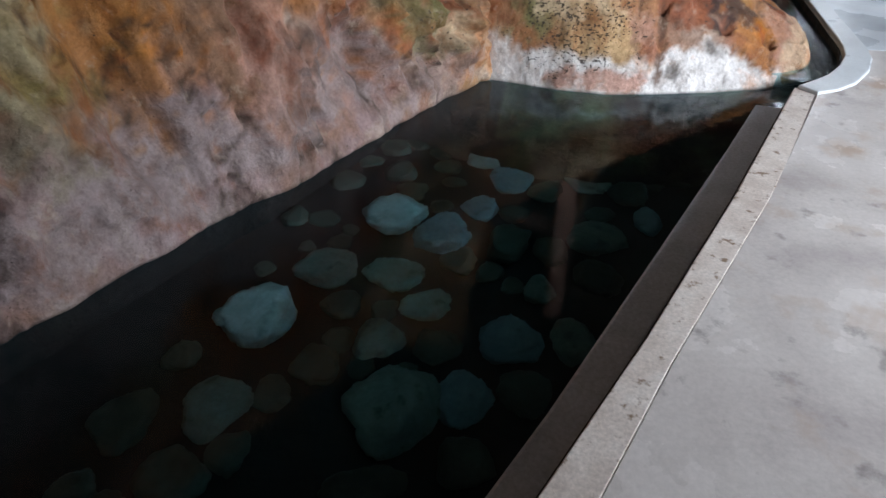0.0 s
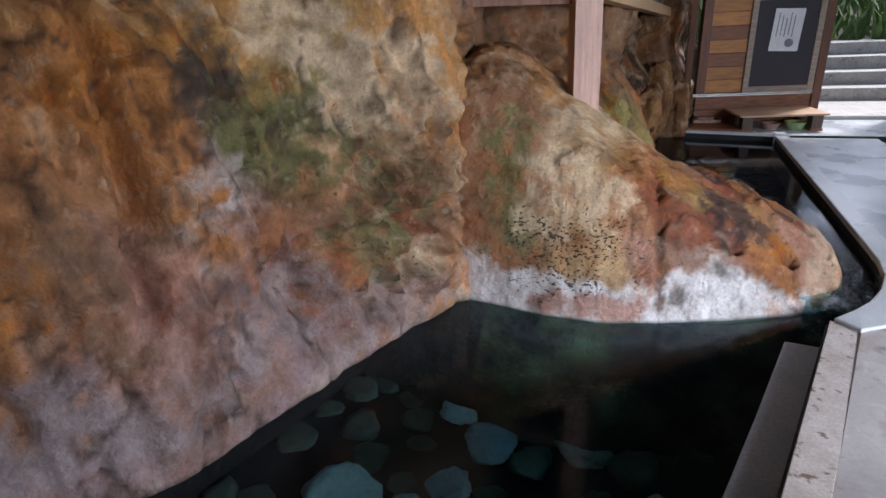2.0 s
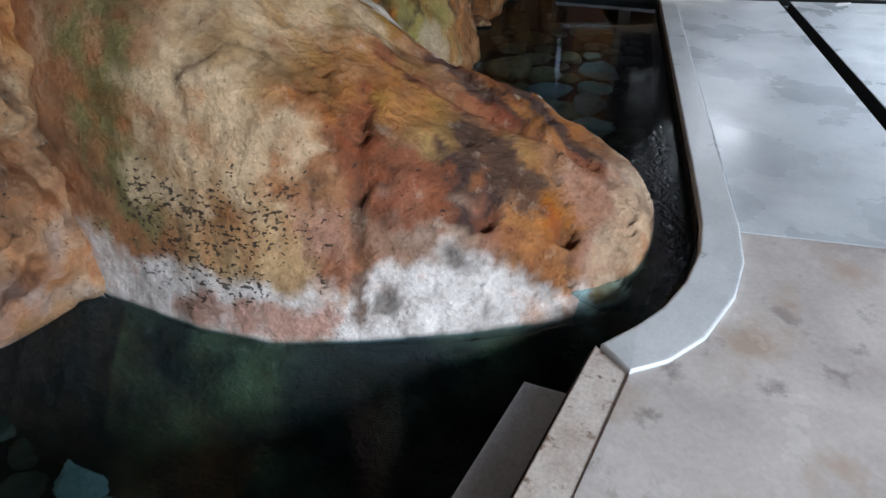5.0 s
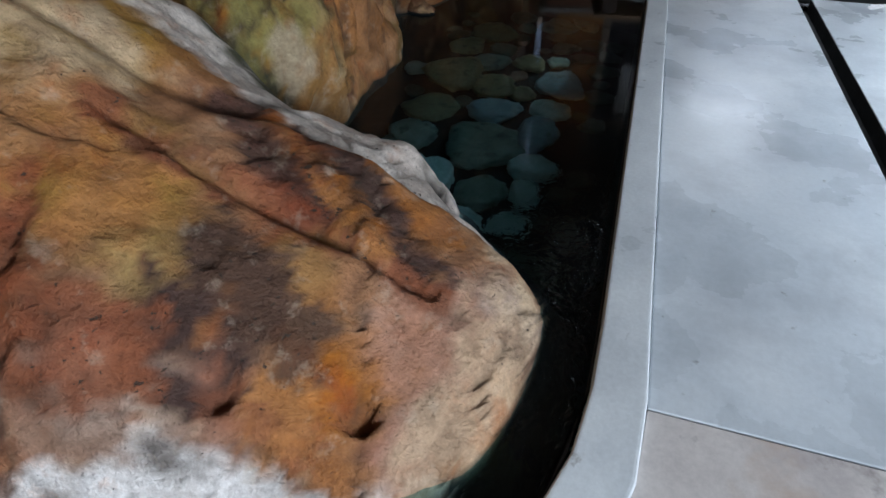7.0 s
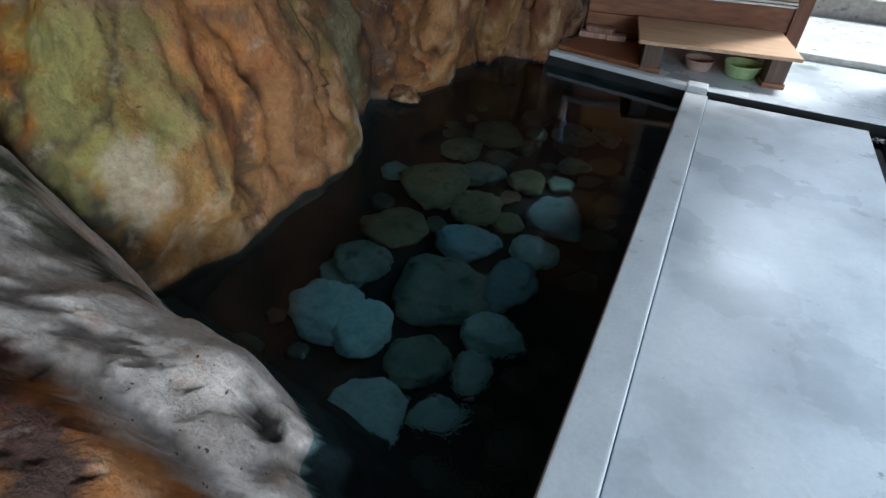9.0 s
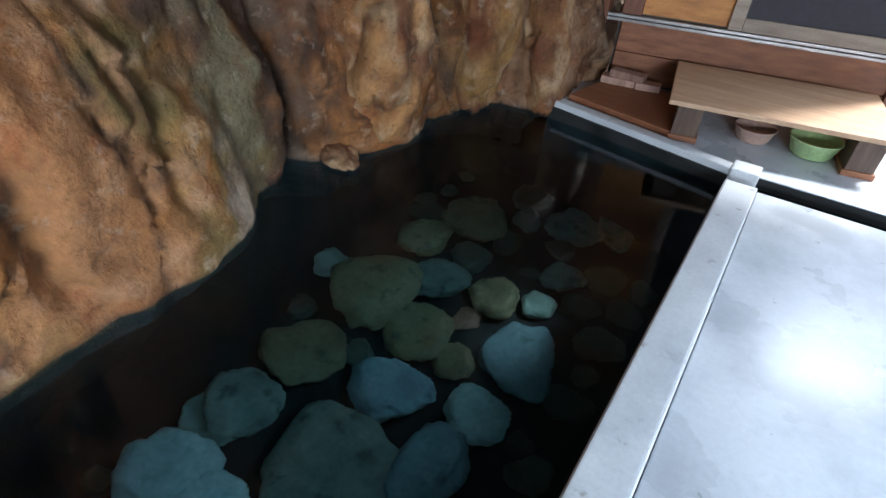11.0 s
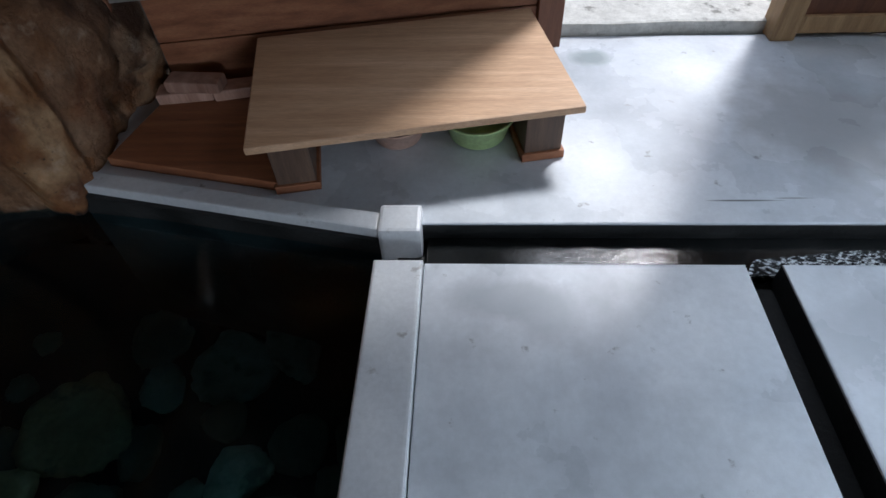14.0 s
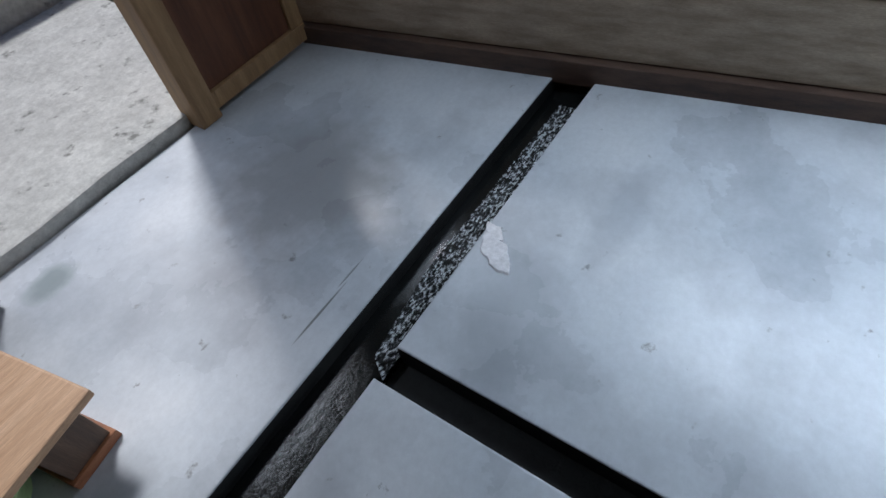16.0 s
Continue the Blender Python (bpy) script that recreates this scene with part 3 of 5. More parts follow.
# streaks running over the spur: from, to, half width, colour, strength
SPUR_STREAKS = [
    ((-0.95, -3.38, 0.47), (-0.50, -3.66, 0.21), 0.045, (0.08, 0.038, 0.028), 1.0), ((-1.20, -3.43, 0.52), (-0.79, -3.63, 0.36), 0.055, (0.11, 0.048, 0.035), 0.95),
    ((-1.30, -3.73, 0.63), (-0.46, -3.72, 0.18), 0.030, RUST, 0.9), ((-1.05, -3.43, 0.48), (-0.62, -3.68, 0.27), 0.025, ORANGE, 0.9),
    ((-0.90, -3.93, 0.34), (-0.92, -4.09, 0.28), 0.085, (0.07, 0.036, 0.028), 1.0), ((-0.90, -3.92, 0.34), (-0.70, -3.95, 0.17), 0.06, (0.10, 0.05, 0.03), 0.9),
    ((-1.15, -4.18, 0.38), (-1.07, -4.20, 0.29), 0.085, RUST, 0.9), ((-1.23, -4.24, 0.32), (-1.32, -4.14, 0.50), 0.045, RUST, 0.8), ((-0.83, -4.14, 0.10), (-0.58, -4.05, 0.02), 0.04, RUST, 0.6),
    ((-1.40, -4.30, 0.30), (-1.28, -4.42, 0.10), 0.05, PINK, 0.7), ((-1.28, -4.00, 0.56), (-1.24, -4.28, 0.34), 0.035, RUST, 0.9), ((-1.24, -4.28, 0.34), (-1.20, -4.52, -0.12), 0.016, (0.16, 0.09, 0.06), 0.9),
]
WHITE_TOP = [(-2.4, 0.14), (-2.0, 0.10), (-1.63, 0.04), (-1.25, 0.08), (-1.1, 0.15), (-0.9, 0.16), (-0.72, 0.09), (-0.5, -0.03), (-0.3, -0.09), (0.0, -0.2)]


def from_streak(p, a, b):
    ab = [v - u for u, v in zip(a, b)]
    t = max(0.0, min(1.0, sum((q - u) * d for q, u, d in zip(p, a, ab)) / sum(d * d for d in ab)))
    return math.sqrt(sum((q - u - d * t) ** 2 for q, u, d in zip(p, a, ab)))


def crack_field(p):
    return fract((p[0], p[1] * 1.2, p[2] * 0.5), 1.5, 5, 77.0)


def zone_colours(places, zones):
    """The broad colour at every place, from the nearest zones, with ragged borders."""
    warped = np.array([[v + 0.16 * fract(p, 2.3, 5, 13.0 + 20 * k) for k, v in enumerate(p)] for p in places])
    at = np.array([z[0] for z in zones])
    cols = np.array([z[1] for z in zones])
    d2 = ((warped[:, None, :] - at[None]) ** 2).sum(-1)
    w = 1 / (d2 + 0.002) ** 2.6
    return (w @ cols) / w.sum(1, keepdims=True)


def rock_tint(p, base, stains, on_spur=False):
    """Stone colour at a place, with the share of pits in it as alpha."""
    def blend(a, b, k):
        k = min(1.0, max(0.0, k))
        return tuple(x + (y - x) * k for x, y in zip(a, b))
    n2, n3, n4 = fract(p, 2.6, 5, 9.7), fract(p, 5.5, 4, 17.3), fract(p, 11.0, 4, 41.0)
    grey = sum(base) / 3
    c = tuple(0.88 * max(0.01, grey + 1.35 * (v - grey)) for v in base)
    c = blend(c, ORANGE, 0.9 * n2)
    c = blend(c, CREAM, 0.8 * n3 + 0.5 * n4)
    c = blend(c, BROWN, 0.9 * fract(p, 3.3, 5, 29.0) - 0.1)
    rough = 0.0 if on_spur else math.exp(-((p[1] + 4.85) ** 2 + (p[2] - 0.45) ** 2) / 0.22)
    if rough > 0.05:
        c = blend(c, (0.60, 0.43, 0.27), rough * (2.6 * fract(p, 3.6, 4, 47.0) + 0.25))
        c = blend(c, (0.13, 0.045, 0.018), rough * (2.4 * fract(p, 4.2, 4, 52.0) + 0.05))
        c = blend(c, (0.13, 0.12, 0.04), rough * (2.0 * fract(p, 2.9, 4, 58.0) - 0.1))
    pits = 0.20 + 0.35 * fract(p, 1.5, 2, 63.0)
    if on_spur:
        c = tuple(v * k for v, k in zip(c, (0.84, 0.81, 0.80)))
        if p[1] < -3.95:
            c = blend(c, (0.80, 0.77, 0.76), 0.98 * max(0.0, min(1.0, (lerp_table(WHITE_TOP, p[0]) - p[2] + 0.09 * n3 + 0.05 * n2) / 0.05)))
        if p[0] < -0.3:
            c = blend(c, (0.74, 0.67, 0.61), min(0.95, (p[1] + 3.37) / 0.06 + 1.0 * n3 + 0.8 * n4))
        d = math.sqrt(((p[0] + 1.72) / 0.44) ** 2 + ((p[2] - 0.23) / 0.24) ** 2)
        if p[1] < -4.0 and d < 1.5:
            pits = max(pits, min(0.86, 1.35 - 0.8 * d + 0.5 * n3))
    else:
        d = math.hypot(p[1] + 4.85, p[2] - 0.5) / 0.42
        if p[1] < -4.0:
            pits = max(pits, min(0.55, 1.0 - 0.55 * d + 0.5 * n3))
    for (x, y, z), (rx, ry, rz), col, k in stains:
        d = ((p[0] - x) / rx) ** 2 + ((p[1] - y) / ry) ** 2 + ((p[2] - z) / rz) ** 2
        if d < 4:
            c = blend(c, col, k * max(0.0, min(1.0, 1.45 - d * 0.75 + 1.1 * n3 + 1.0 * n4)))
    c = blend(c, DARK, (0.5 if on_spur else 0.8) * (fract(p, 2.4, 6, 55.0) - 0.26 + 0.25 * n4))
    if on_spur:
        for a, b, r, col, k in SPUR_STREAKS:
            d = from_streak(p, a, b) / r
            if d < 2.2:
                k *= max(0.0, min(1.0, 2.1 - d + 1.6 * n4 + 0.9 * n3))
                c = blend(c, col, k)
                pits = max(pits, 0.55 * k)
        if p[1] > -3.37 and p[0] > -0.85:
            pits = 0.42
    # shade of the cracks and folds, put into the colour
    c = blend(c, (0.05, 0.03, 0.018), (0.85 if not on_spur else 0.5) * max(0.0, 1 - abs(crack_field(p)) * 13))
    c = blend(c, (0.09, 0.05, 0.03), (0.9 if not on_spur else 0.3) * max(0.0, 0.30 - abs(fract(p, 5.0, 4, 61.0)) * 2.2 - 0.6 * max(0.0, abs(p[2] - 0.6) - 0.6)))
    # near-black below the water, greenish in patches on the spur
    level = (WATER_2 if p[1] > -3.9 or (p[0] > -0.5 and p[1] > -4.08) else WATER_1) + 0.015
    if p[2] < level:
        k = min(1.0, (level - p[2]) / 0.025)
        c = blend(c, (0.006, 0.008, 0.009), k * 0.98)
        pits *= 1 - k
        if p[1] < -3.9 and p[0] > -2.2:
            c = blend(c, (0.11, 0.125, 0.065), 0.9 * k * max(0.0, n2 + 0.22))
    return (*c, pits)


def sheet(name, grid, stains, mat):
    """A rock surface from rows of places, stained and smooth-shaded."""
    rows, cols = len(grid), len(grid[0])
    verts = [tuple(p) for row in grid for p in row]
    faces = [(i * cols + j, i * cols + j + 1, (i + 1) * cols + j + 1, (i + 1) * cols + j) for i in range(rows - 1) for j in range(cols - 1)]
    me = bpy.data.meshes.new(name)
    me.from_pydata(verts, [], faces)
    tint = me.color_attributes.new("tint", "FLOAT_COLOR", "POINT")
    data = np.ones((len(verts), 4), dtype=np.float32)
    on_spur = stains is SPUR_STAINS_SHADE
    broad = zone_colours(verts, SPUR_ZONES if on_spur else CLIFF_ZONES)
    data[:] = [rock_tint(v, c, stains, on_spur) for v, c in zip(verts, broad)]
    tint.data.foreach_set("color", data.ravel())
    me.materials.append(mat)
    me.polygons.foreach_set("use_smooth", [True] * len(me.polygons))
    return new(name, me)


def rough_shift(p):
    """How far the rock stands proud at a place: broad swells, ridged folds, broken blocks and grain."""
    big = fract(p, 0.9, 3, 5.0) * 0.20
    calm = 0.5 + 1.5 * math.exp(-((p[1] + 4.85) ** 2 + (p[2] - 0.5) ** 2) / 0.25)
    fold = (abs(fract((p[0], p[1], p[2] * 0.45), 1.9, 4, 12.0)) - 0.15) * -0.24
    q = Vector((p[0] * 3.4 + 0.6 * fract(p, 3.0, 2, 2.0), p[1] * 3.4 + 0.6 * fract(p, 3.0, 2, 4.0), p[2] * 2.6))
    near = noise.voronoi(q)[0]
    blocks = 0.045 * min(0.5, near[1] - near[0]) - 0.022 * max(0.0, 1 - (near[1] - near[0]) * 12) * (0.5 + fract(p, 1.3, 2, 91.0))
    small = fract(p, 8.0, 5, 31.0) * 0.075 * calm
    crack = -0.09 * max(0.0, 1 - abs(crack_field(p)) * 14)
    return big + fold + blocks * (0.4 + calm) + small + crack


# foot of the cliff in plan, at the water, and how far it leans back for each metre of height
CLIFF_FOOT = [(-4.65, -11.0), (-3.93, -9.2), (-3.38, -7.56), (-3.13, -6.72), (-2.86, -6.05), (-2.70, -5.50), (-2.55, -4.98), (-2.32, -4.50), (-2.36, -3.9), (-2.0, -3.2),
              (-1.45, -2.85), (-1.31, -2.50), (-1.35, -2.10), (-1.35, -1.70), (-1.45, -1.42), (-1.60, -1.14), (-1.80, -1.00), (-1.60, -0.88), (-1.46, -0.62), (-1.40, -0.36),
              (-1.46, -0.10), (-1.38, 0.22), (-1.16, 0.30), (-0.98, 0.36), (-0.93, 0.80), (-0.93, 1.5)]
LEAN = [(-11, 0.40), (-6.5, 0.40), (-5.4, 0.28), (-4.6, 0.08), (-3.0, 0.30), (-2.4, 0.22), (-1.3, 0.06), (-0.5, 0.10), (0.3, 0.12), (1.5, 0.05)]


# crevices in the cliff: where they start and end along it, width, depth, from and to height
CREVICES = [(-6.15, -5.75, 0.04, 0.15, 0.35, 2.4), (-5.35, -5.1, 0.05, 0.07, 0.9, 1.6), (-6.9, -7.2, 0.05, 0.07, 0.2, 1.5), (-4.95, -4.75, 0.05, 0.06, -0.1, 0.9),
            (-2.05, -2.4, 0.05, 0.08, -0.1, 1.5), (-1.6, -1.75, 0.04, 0.06, 0.0, 1.3), (-0.2, -0.25, 0.06, 0.15, -0.2, 1.6), (0.15, 0.1, 0.05, 0.08, -0.1, 1.4), (-6.25, -6.27, 0.022, 0.09, 0.08, 0.36)]


def cliff():
    pts = [Vector(p) for p in CLIFF_FOOT]
    line, step = [], 0.024
    for a, b in zip(pts, pts[1:]):
        n = max(1, round((b - a).length / step))
        line += [a.lerp(b, i / n) for i in range(n)]
    line.append(pts[-1])
    for _ in range(6):
        line = [line[0]] + [(line[i - 1] + line[i] * 2 + line[i + 1]) / 4 for i in range(1, len(line) - 1)] + [line[-1]]
    heights = [-1.05 + 0.024 * i for i in range(150)]
    grid = []
    for i, p in enumerate(line):
        a, b = line[max(0, i - 8)], line[min(len(line) - 1, i + 8)]
        d = (b - a).normalized()
        out = Vector((d.y, -d.x))
        lean = lerp_table(LEAN, p.y)
        row = []
        for z in heights:
            back = lean * (z - WATER_1) if z > WATER_1 else min(0.45, 1.5 * (WATER_1 - z))
            belly = 0.0
            if p.y > -3.0:
                belly = 0.10 * math.exp(-((z - 0.35) / 0.35) ** 2) - 0.10 * math.exp(-((z - 1.05) / 0.2) ** 2)
            q = (p.x, p.y, z)
            k = 1.0 if p.y < -3.0 else 0.6
            near_water = (0.12 if p.y < -4.6 else 0.3) + (0.88 if p.y < -4.6 else 0.7) * min(1.0, max(0.0, z - WATER_1) / 0.28)
            s = rough_shift(q) * k * near_water - back + belly
            for y0, y1, wide, deep, lo, hi in CREVICES:
                if lo < z < hi:
                    mid = y0 + (y1 - y0) * (z - lo) / (hi - lo) + 0.08 * fract(q, 2.5, 3, 21.0)
                    fade = min(1.0, (z - lo) / 0.15, (hi - z) / 0.15)
                    s -= deep * fade * math.exp(-((p.y - mid) / wide) ** 2)
            w = p + out * s
            row.append((w.x, w.y, z + 0.02 * fract(q, 6.0, 2, 8.0)))
        grid.append(row)
    ob = sheet("rock_wall", grid, CLIFF_STAINS_SHADE, ROCK)
    return tagged(ob, "rough orange and pink natural rock face with olive algae and mineral stains", "rock wall", kind="structure")


SPUR_EDGE = [(-2.9, -4.35), (-2.3, -4.53), (-1.83, -4.61), (-1.52, -4.62), (-1.19, -4.54), (-0.88, -4.45), (-0.49, -4.28), (-0.31, -4.19), (-0.20, -4.02),
             (-0.15, -3.78), (-0.135, -3.52), (-0.175, -3.30), (-0.38, -3.12), (-0.52, -3.07), (-0.53, -2.97), (-0.70, -2.88), (-1.0, -2.84), (-1.45, -2.75),
             (-2.9, -2.6)]
SPUR_CREST = [(-3.4, 2.0), (-2.6, 1.75), (-2.17, 1.36), (-1.87, 1.10), (-1.31, 0.70), (-0.96, 0.50), (-0.66, 0.36), (-0.42, 0.235), (-0.2, 0.11), (0.0, 0.02)]


def edge_distance(x, y, edge):
    best = 9.0
    inside = False
    n = len(edge)
    for i in range(n):
        (ax, ay), (bx, by) = edge[i], edge[(i + 1) % n]
        dx, dy = bx - ax, by - ay
        t = max(0.0, min(1.0, ((x - ax) * dx + (y - ay) * dy) / (dx * dx + dy * dy)))
        best = min(best, math.hypot(x - ax - dx * t, y - ay - dy * t))
        if (ay > y) != (by > y) and x < ax + (y - ay) / (by - ay) * dx:
            inside = not inside
    return best if inside else -best


# the same outline with only its long front side kept near
SPUR_FRONT = SPUR_EDGE[:8] + [(0.5, -4.02), (1.2, -3.0), (1.2, -1.5), (-3.5, -1.5)]
SPUR_BACK = SPUR_EDGE[11:] + [(-3.5, -6.5), (1.2, -6.5), (1.2, -3.6)]
# hollows and half-buried stones in the spur: place, radius, depth
HOLLOWS = [(-0.83, -4.13, 0.05, 0.06), (-0.54, -4.04, 0.045, 0.055), (-0.66, -3.09, 0.042, 0.11), (-0.94, -4.40, 0.03, 0.02), (-1.12, -4.44, 0.03, 0.02)]


def spur():
    grid = []
    for i in range(164):
        x = -3.1 + 0.0195 * i
        row = []
        lead = lerp_table(SPUR_EDGE[:10], x)
        for j in range(190):
            u = -0.45 + 1.45 * j / 189
            y = lead + (2.0 * u ** 1.9 if u > 0 else -3.0 * (-u) ** 1.9)
            d = edge_distance(x, y, SPUR_EDGE) + 0.008 * fract((x, y, 0), 2.5, 2, 3.0)
            crest = lerp_table(SPUR_CREST, x) - 0.125 * max(0.0, min(1.0, (y + 3.42) / 0.2)) * max(0.0, min(1.0, (x + 1.6) / 0.4))
            if d > 0:
                front = max(0.0, edge_distance(x, y, SPUR_FRONT) + 0.012 * fract((x, y, 0), 1.6, 2, 3.0))
                soft = 0.12 + 0.13 * max(0.0, min(1.0, (-0.8 - x) / 0.4))
                back = max(0.0, edge_distance(x, y, SPUR_BACK) + 0.03 * fract((x, y, 0), 5.0, 3, 3.0))
                g = (1 - math.exp(-front / 0.24)) * (1 - math.exp(-d / 0.045)) * (1 - math.exp(-back / soft))
                z = WATER_1 - 0.02 + (crest + 0.17) * g
                n = rough_shift((x, y, z)) * 0.26 * min(1.0, d / 0.1)
                # two long creases running down to the tip, and the gap before the rear lobe
                for k, deep, wide in ((-1, 0.035, 0.02), (-2, 0.03, 0.03), (2, 0.05, 0.022), (0, 0.022, 0.045), (1, 0.018, 0.045)):
                    a, b = SPUR_STREAKS[k][:2]
                    n -= deep * math.exp(-(from_streak((x, y, 0), (*a[:2], 0), (*b[:2], 0)) / wide) ** 2) * min(1.0, d / 0.12)
                n -= 0.05 * math.exp(-((y + 3.30 + 0.35 * max(0.0, -x - 0.75)) / 0.05) ** 2) * min(1.0, d / 0.15)
                z += n
            else:
                z = WATER_1 - 0.02 + 1.7 * d if y < -3.9 else WATER_1 - 0.02 + 2.6 * d
                z += 0.06 * fract((x, y, 0), 3.0, 4, 6.0)
            for hx, hy, r, deep in HOLLOWS:
                q = ((x - hx) ** 2 + (y - hy) ** 2) / (r * r)
                if q < 4:
                    z -= deep * math.exp(-q * q)
            row.append((x, y, max(z, -1.1)))
        grid.append(row)
    ob = sheet("rock_spur", grid, SPUR_STAINS_SHADE, ROCK)
    return tagged(ob, "rounded rock ridge between the pools, orange with white crusted base", "rock", kind="structure")


def boulder(name, place, radii, turn, colour, label, seed):
    """A rounded, pitted boulder bedded in the rock face."""
    bm = bmesh.new()
    bmesh.ops.create_icosphere(bm, subdivisions=5, radius=1.0)
    m = Matrix.Translation(place) @ Matrix.Rotation(radians(turn), 4, "Z") @ Matrix.Diagonal((*radii, 1))
    for v in bm.verts:
        q = m @ v.co
        v.co = m @ (v.co * (1 + 0.35 * fract(v.co, 0.9, 3, seed) + 1.1 * rough_shift((q.x + seed, q.y, q.z))))
    ob = link_mesh(name, bm, ROCK, smooth=True)
    me = ob.data
    tint = me.color_attributes.new("tint", "FLOAT_COLOR", "POINT")
    data = np.ones((len(me.vertices), 4), dtype=np.float32)
    for i, v in enumerate(me.vertices):
        k = max(0.0, min(1.0, 0.55 + 1.5 * fract(v.co, 4.0, 5, seed + 3)))
        c = [a * k + b * (1 - k) for a, b in zip(colour, (0.17, 0.07, 0.03))]
        pale = max(0.0, min(1.0, 2.2 * fract(v.co, 7.0, 4, seed + 8) - 0.1))
        c = [a + (b - a) * pale for a, b in zip(c, (0.44, 0.28, 0.15))]
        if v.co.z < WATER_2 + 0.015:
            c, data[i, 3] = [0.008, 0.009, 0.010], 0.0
        else:
            data[i, 3] = 0.42
        data[i, :3] = c
    tint.data.foreach_set("color", data.ravel())
    return tagged(ob, label, "boulder", group="boulders at the end of the pool")


cliff()
spur()
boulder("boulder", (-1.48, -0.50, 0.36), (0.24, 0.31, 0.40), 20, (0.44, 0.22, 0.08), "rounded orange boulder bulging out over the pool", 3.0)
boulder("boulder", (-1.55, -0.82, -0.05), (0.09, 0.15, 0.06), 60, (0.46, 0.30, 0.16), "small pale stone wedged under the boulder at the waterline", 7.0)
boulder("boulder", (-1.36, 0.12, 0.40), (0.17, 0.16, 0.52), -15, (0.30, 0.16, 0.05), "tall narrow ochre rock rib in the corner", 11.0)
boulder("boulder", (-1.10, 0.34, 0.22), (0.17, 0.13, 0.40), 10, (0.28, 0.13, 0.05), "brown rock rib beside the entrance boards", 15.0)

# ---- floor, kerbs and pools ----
floor = tagged(link_mesh("floor", prism([(0.05, 1.22), (2.7, 1.22), (2.9, -10.4), (-2.0, -10.4), (-0.1, -4.5), (0.05, -3.9)], -1.2, -0.085, 0), WET_SHADED),
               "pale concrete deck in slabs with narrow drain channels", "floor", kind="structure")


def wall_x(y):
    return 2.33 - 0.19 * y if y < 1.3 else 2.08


# slab sides in the drain gaps are coloured near-black for their shade
part("slab", prism([(0.139, 0.0), (1.0, 0.0), (1.0, -3.755), (0.142, -3.755)], -0.3, 0.0, dark_sides=True), (DECK, WET_SHADED), floor)
part("slab", prism([(1.096, 0.0), (wall_x(0), 0.0), (wall_x(-3.75), -3.755), (1.096, -3.755)], -0.3, 0.0, dark_sides=True), (DECK, WET_SHADED), floor)
part("slab", prism([(1.096, -3.759), (wall_x(-3.75), -3.759), (wall_x(-10.4), -10.4), (1.096, -10.4)], -0.3, 0.0, dark_sides=True), (DECK, WET_SHADED), floor)
part("slab", prism([(-0.98, 0.36), (0.0, 0.15), (2.30, 0.15), (wall_x(1.2), 1.22), (-1.0, 1.25)], -0.3, 0.0, dark_sides=True), (DECK, WET_SHADED), floor)

LIP_IN = [(0.0, 0.0), (0.0, -1.2), (0.0, -2.4), (0.0, -3.50), (-0.005, -3.74), (-0.03, -3.94), (-0.09, -4.11), (-0.17, -4.25), (-0.26, -4.35), (-0.37, -4.45)]
LIP_OUT = [(0.137, 0.0), (0.137, -1.2), (0.137, -2.4), (0.138, -3.50), (0.140, -3.74), (0.125, -3.97), (0.075, -4.15), (-0.04, -4.36), (-0.16, -4.48), (-0.28, -4.55)]


def deck_high(x, y):
    return -0.062 * max(0.0, min(1.0, (-3.76 - y) / 0.9))


INNER = [(0.142, -3.759)] + LIP_OUT[5:] + [(-0.70, -5.88), (-1.113, -7.0), (-1.283, -7.51), (-2.02, -9.6), (-2.29, -10.4)]
part("slab", strip(INNER, [(1.0, y) for x, y in INNER], -0.3, deck_high, 0.003), PINK_DECK, floor)

lip = tagged(link_mesh("pool_lip", strip(LIP_IN, LIP_OUT, -1.15, lambda x, y: 0.018 - 0.055 * max(0.0, min(1.0, (-3.9 - y) / 0.55)), 0.012), LIP),
             "smooth raised cement lip curving round the pool edge", "kerb", kind="structure")
# thin near-black skin puts in the shade below the lip's rim
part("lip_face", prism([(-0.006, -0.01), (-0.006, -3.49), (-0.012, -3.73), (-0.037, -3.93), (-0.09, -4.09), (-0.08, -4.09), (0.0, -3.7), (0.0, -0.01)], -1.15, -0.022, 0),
     WET_SHADED, lip, "near-black wet inner face, shade in the colour")
kerb = tagged(link_mesh("pool_kerb", prism([(-0.385, -4.44), (-0.85, -5.91), (-1.19, -6.90), (-1.43, -7.54), (-2.18, -9.6), (-2.45, -10.4),
                                            (-2.29, -10.4), (-2.02, -9.6), (-1.285, -7.51), (-1.115, -7.0), (-0.70, -5.88), (-0.27, -4.555)], -1.15, -0.060, 0.004), KERB),
              "brown-stained stone kerb along the larger pool", "kerb", kind="structure")
# the kerb's shadow on its own inner face, coloured in near-black
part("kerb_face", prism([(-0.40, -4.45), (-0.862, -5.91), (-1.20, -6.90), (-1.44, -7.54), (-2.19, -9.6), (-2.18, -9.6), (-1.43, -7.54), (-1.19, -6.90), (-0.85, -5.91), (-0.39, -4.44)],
                        -1.16, -0.085, 0), WET_SHADED, kerb, "near-black wet inner face, shade in the colour")
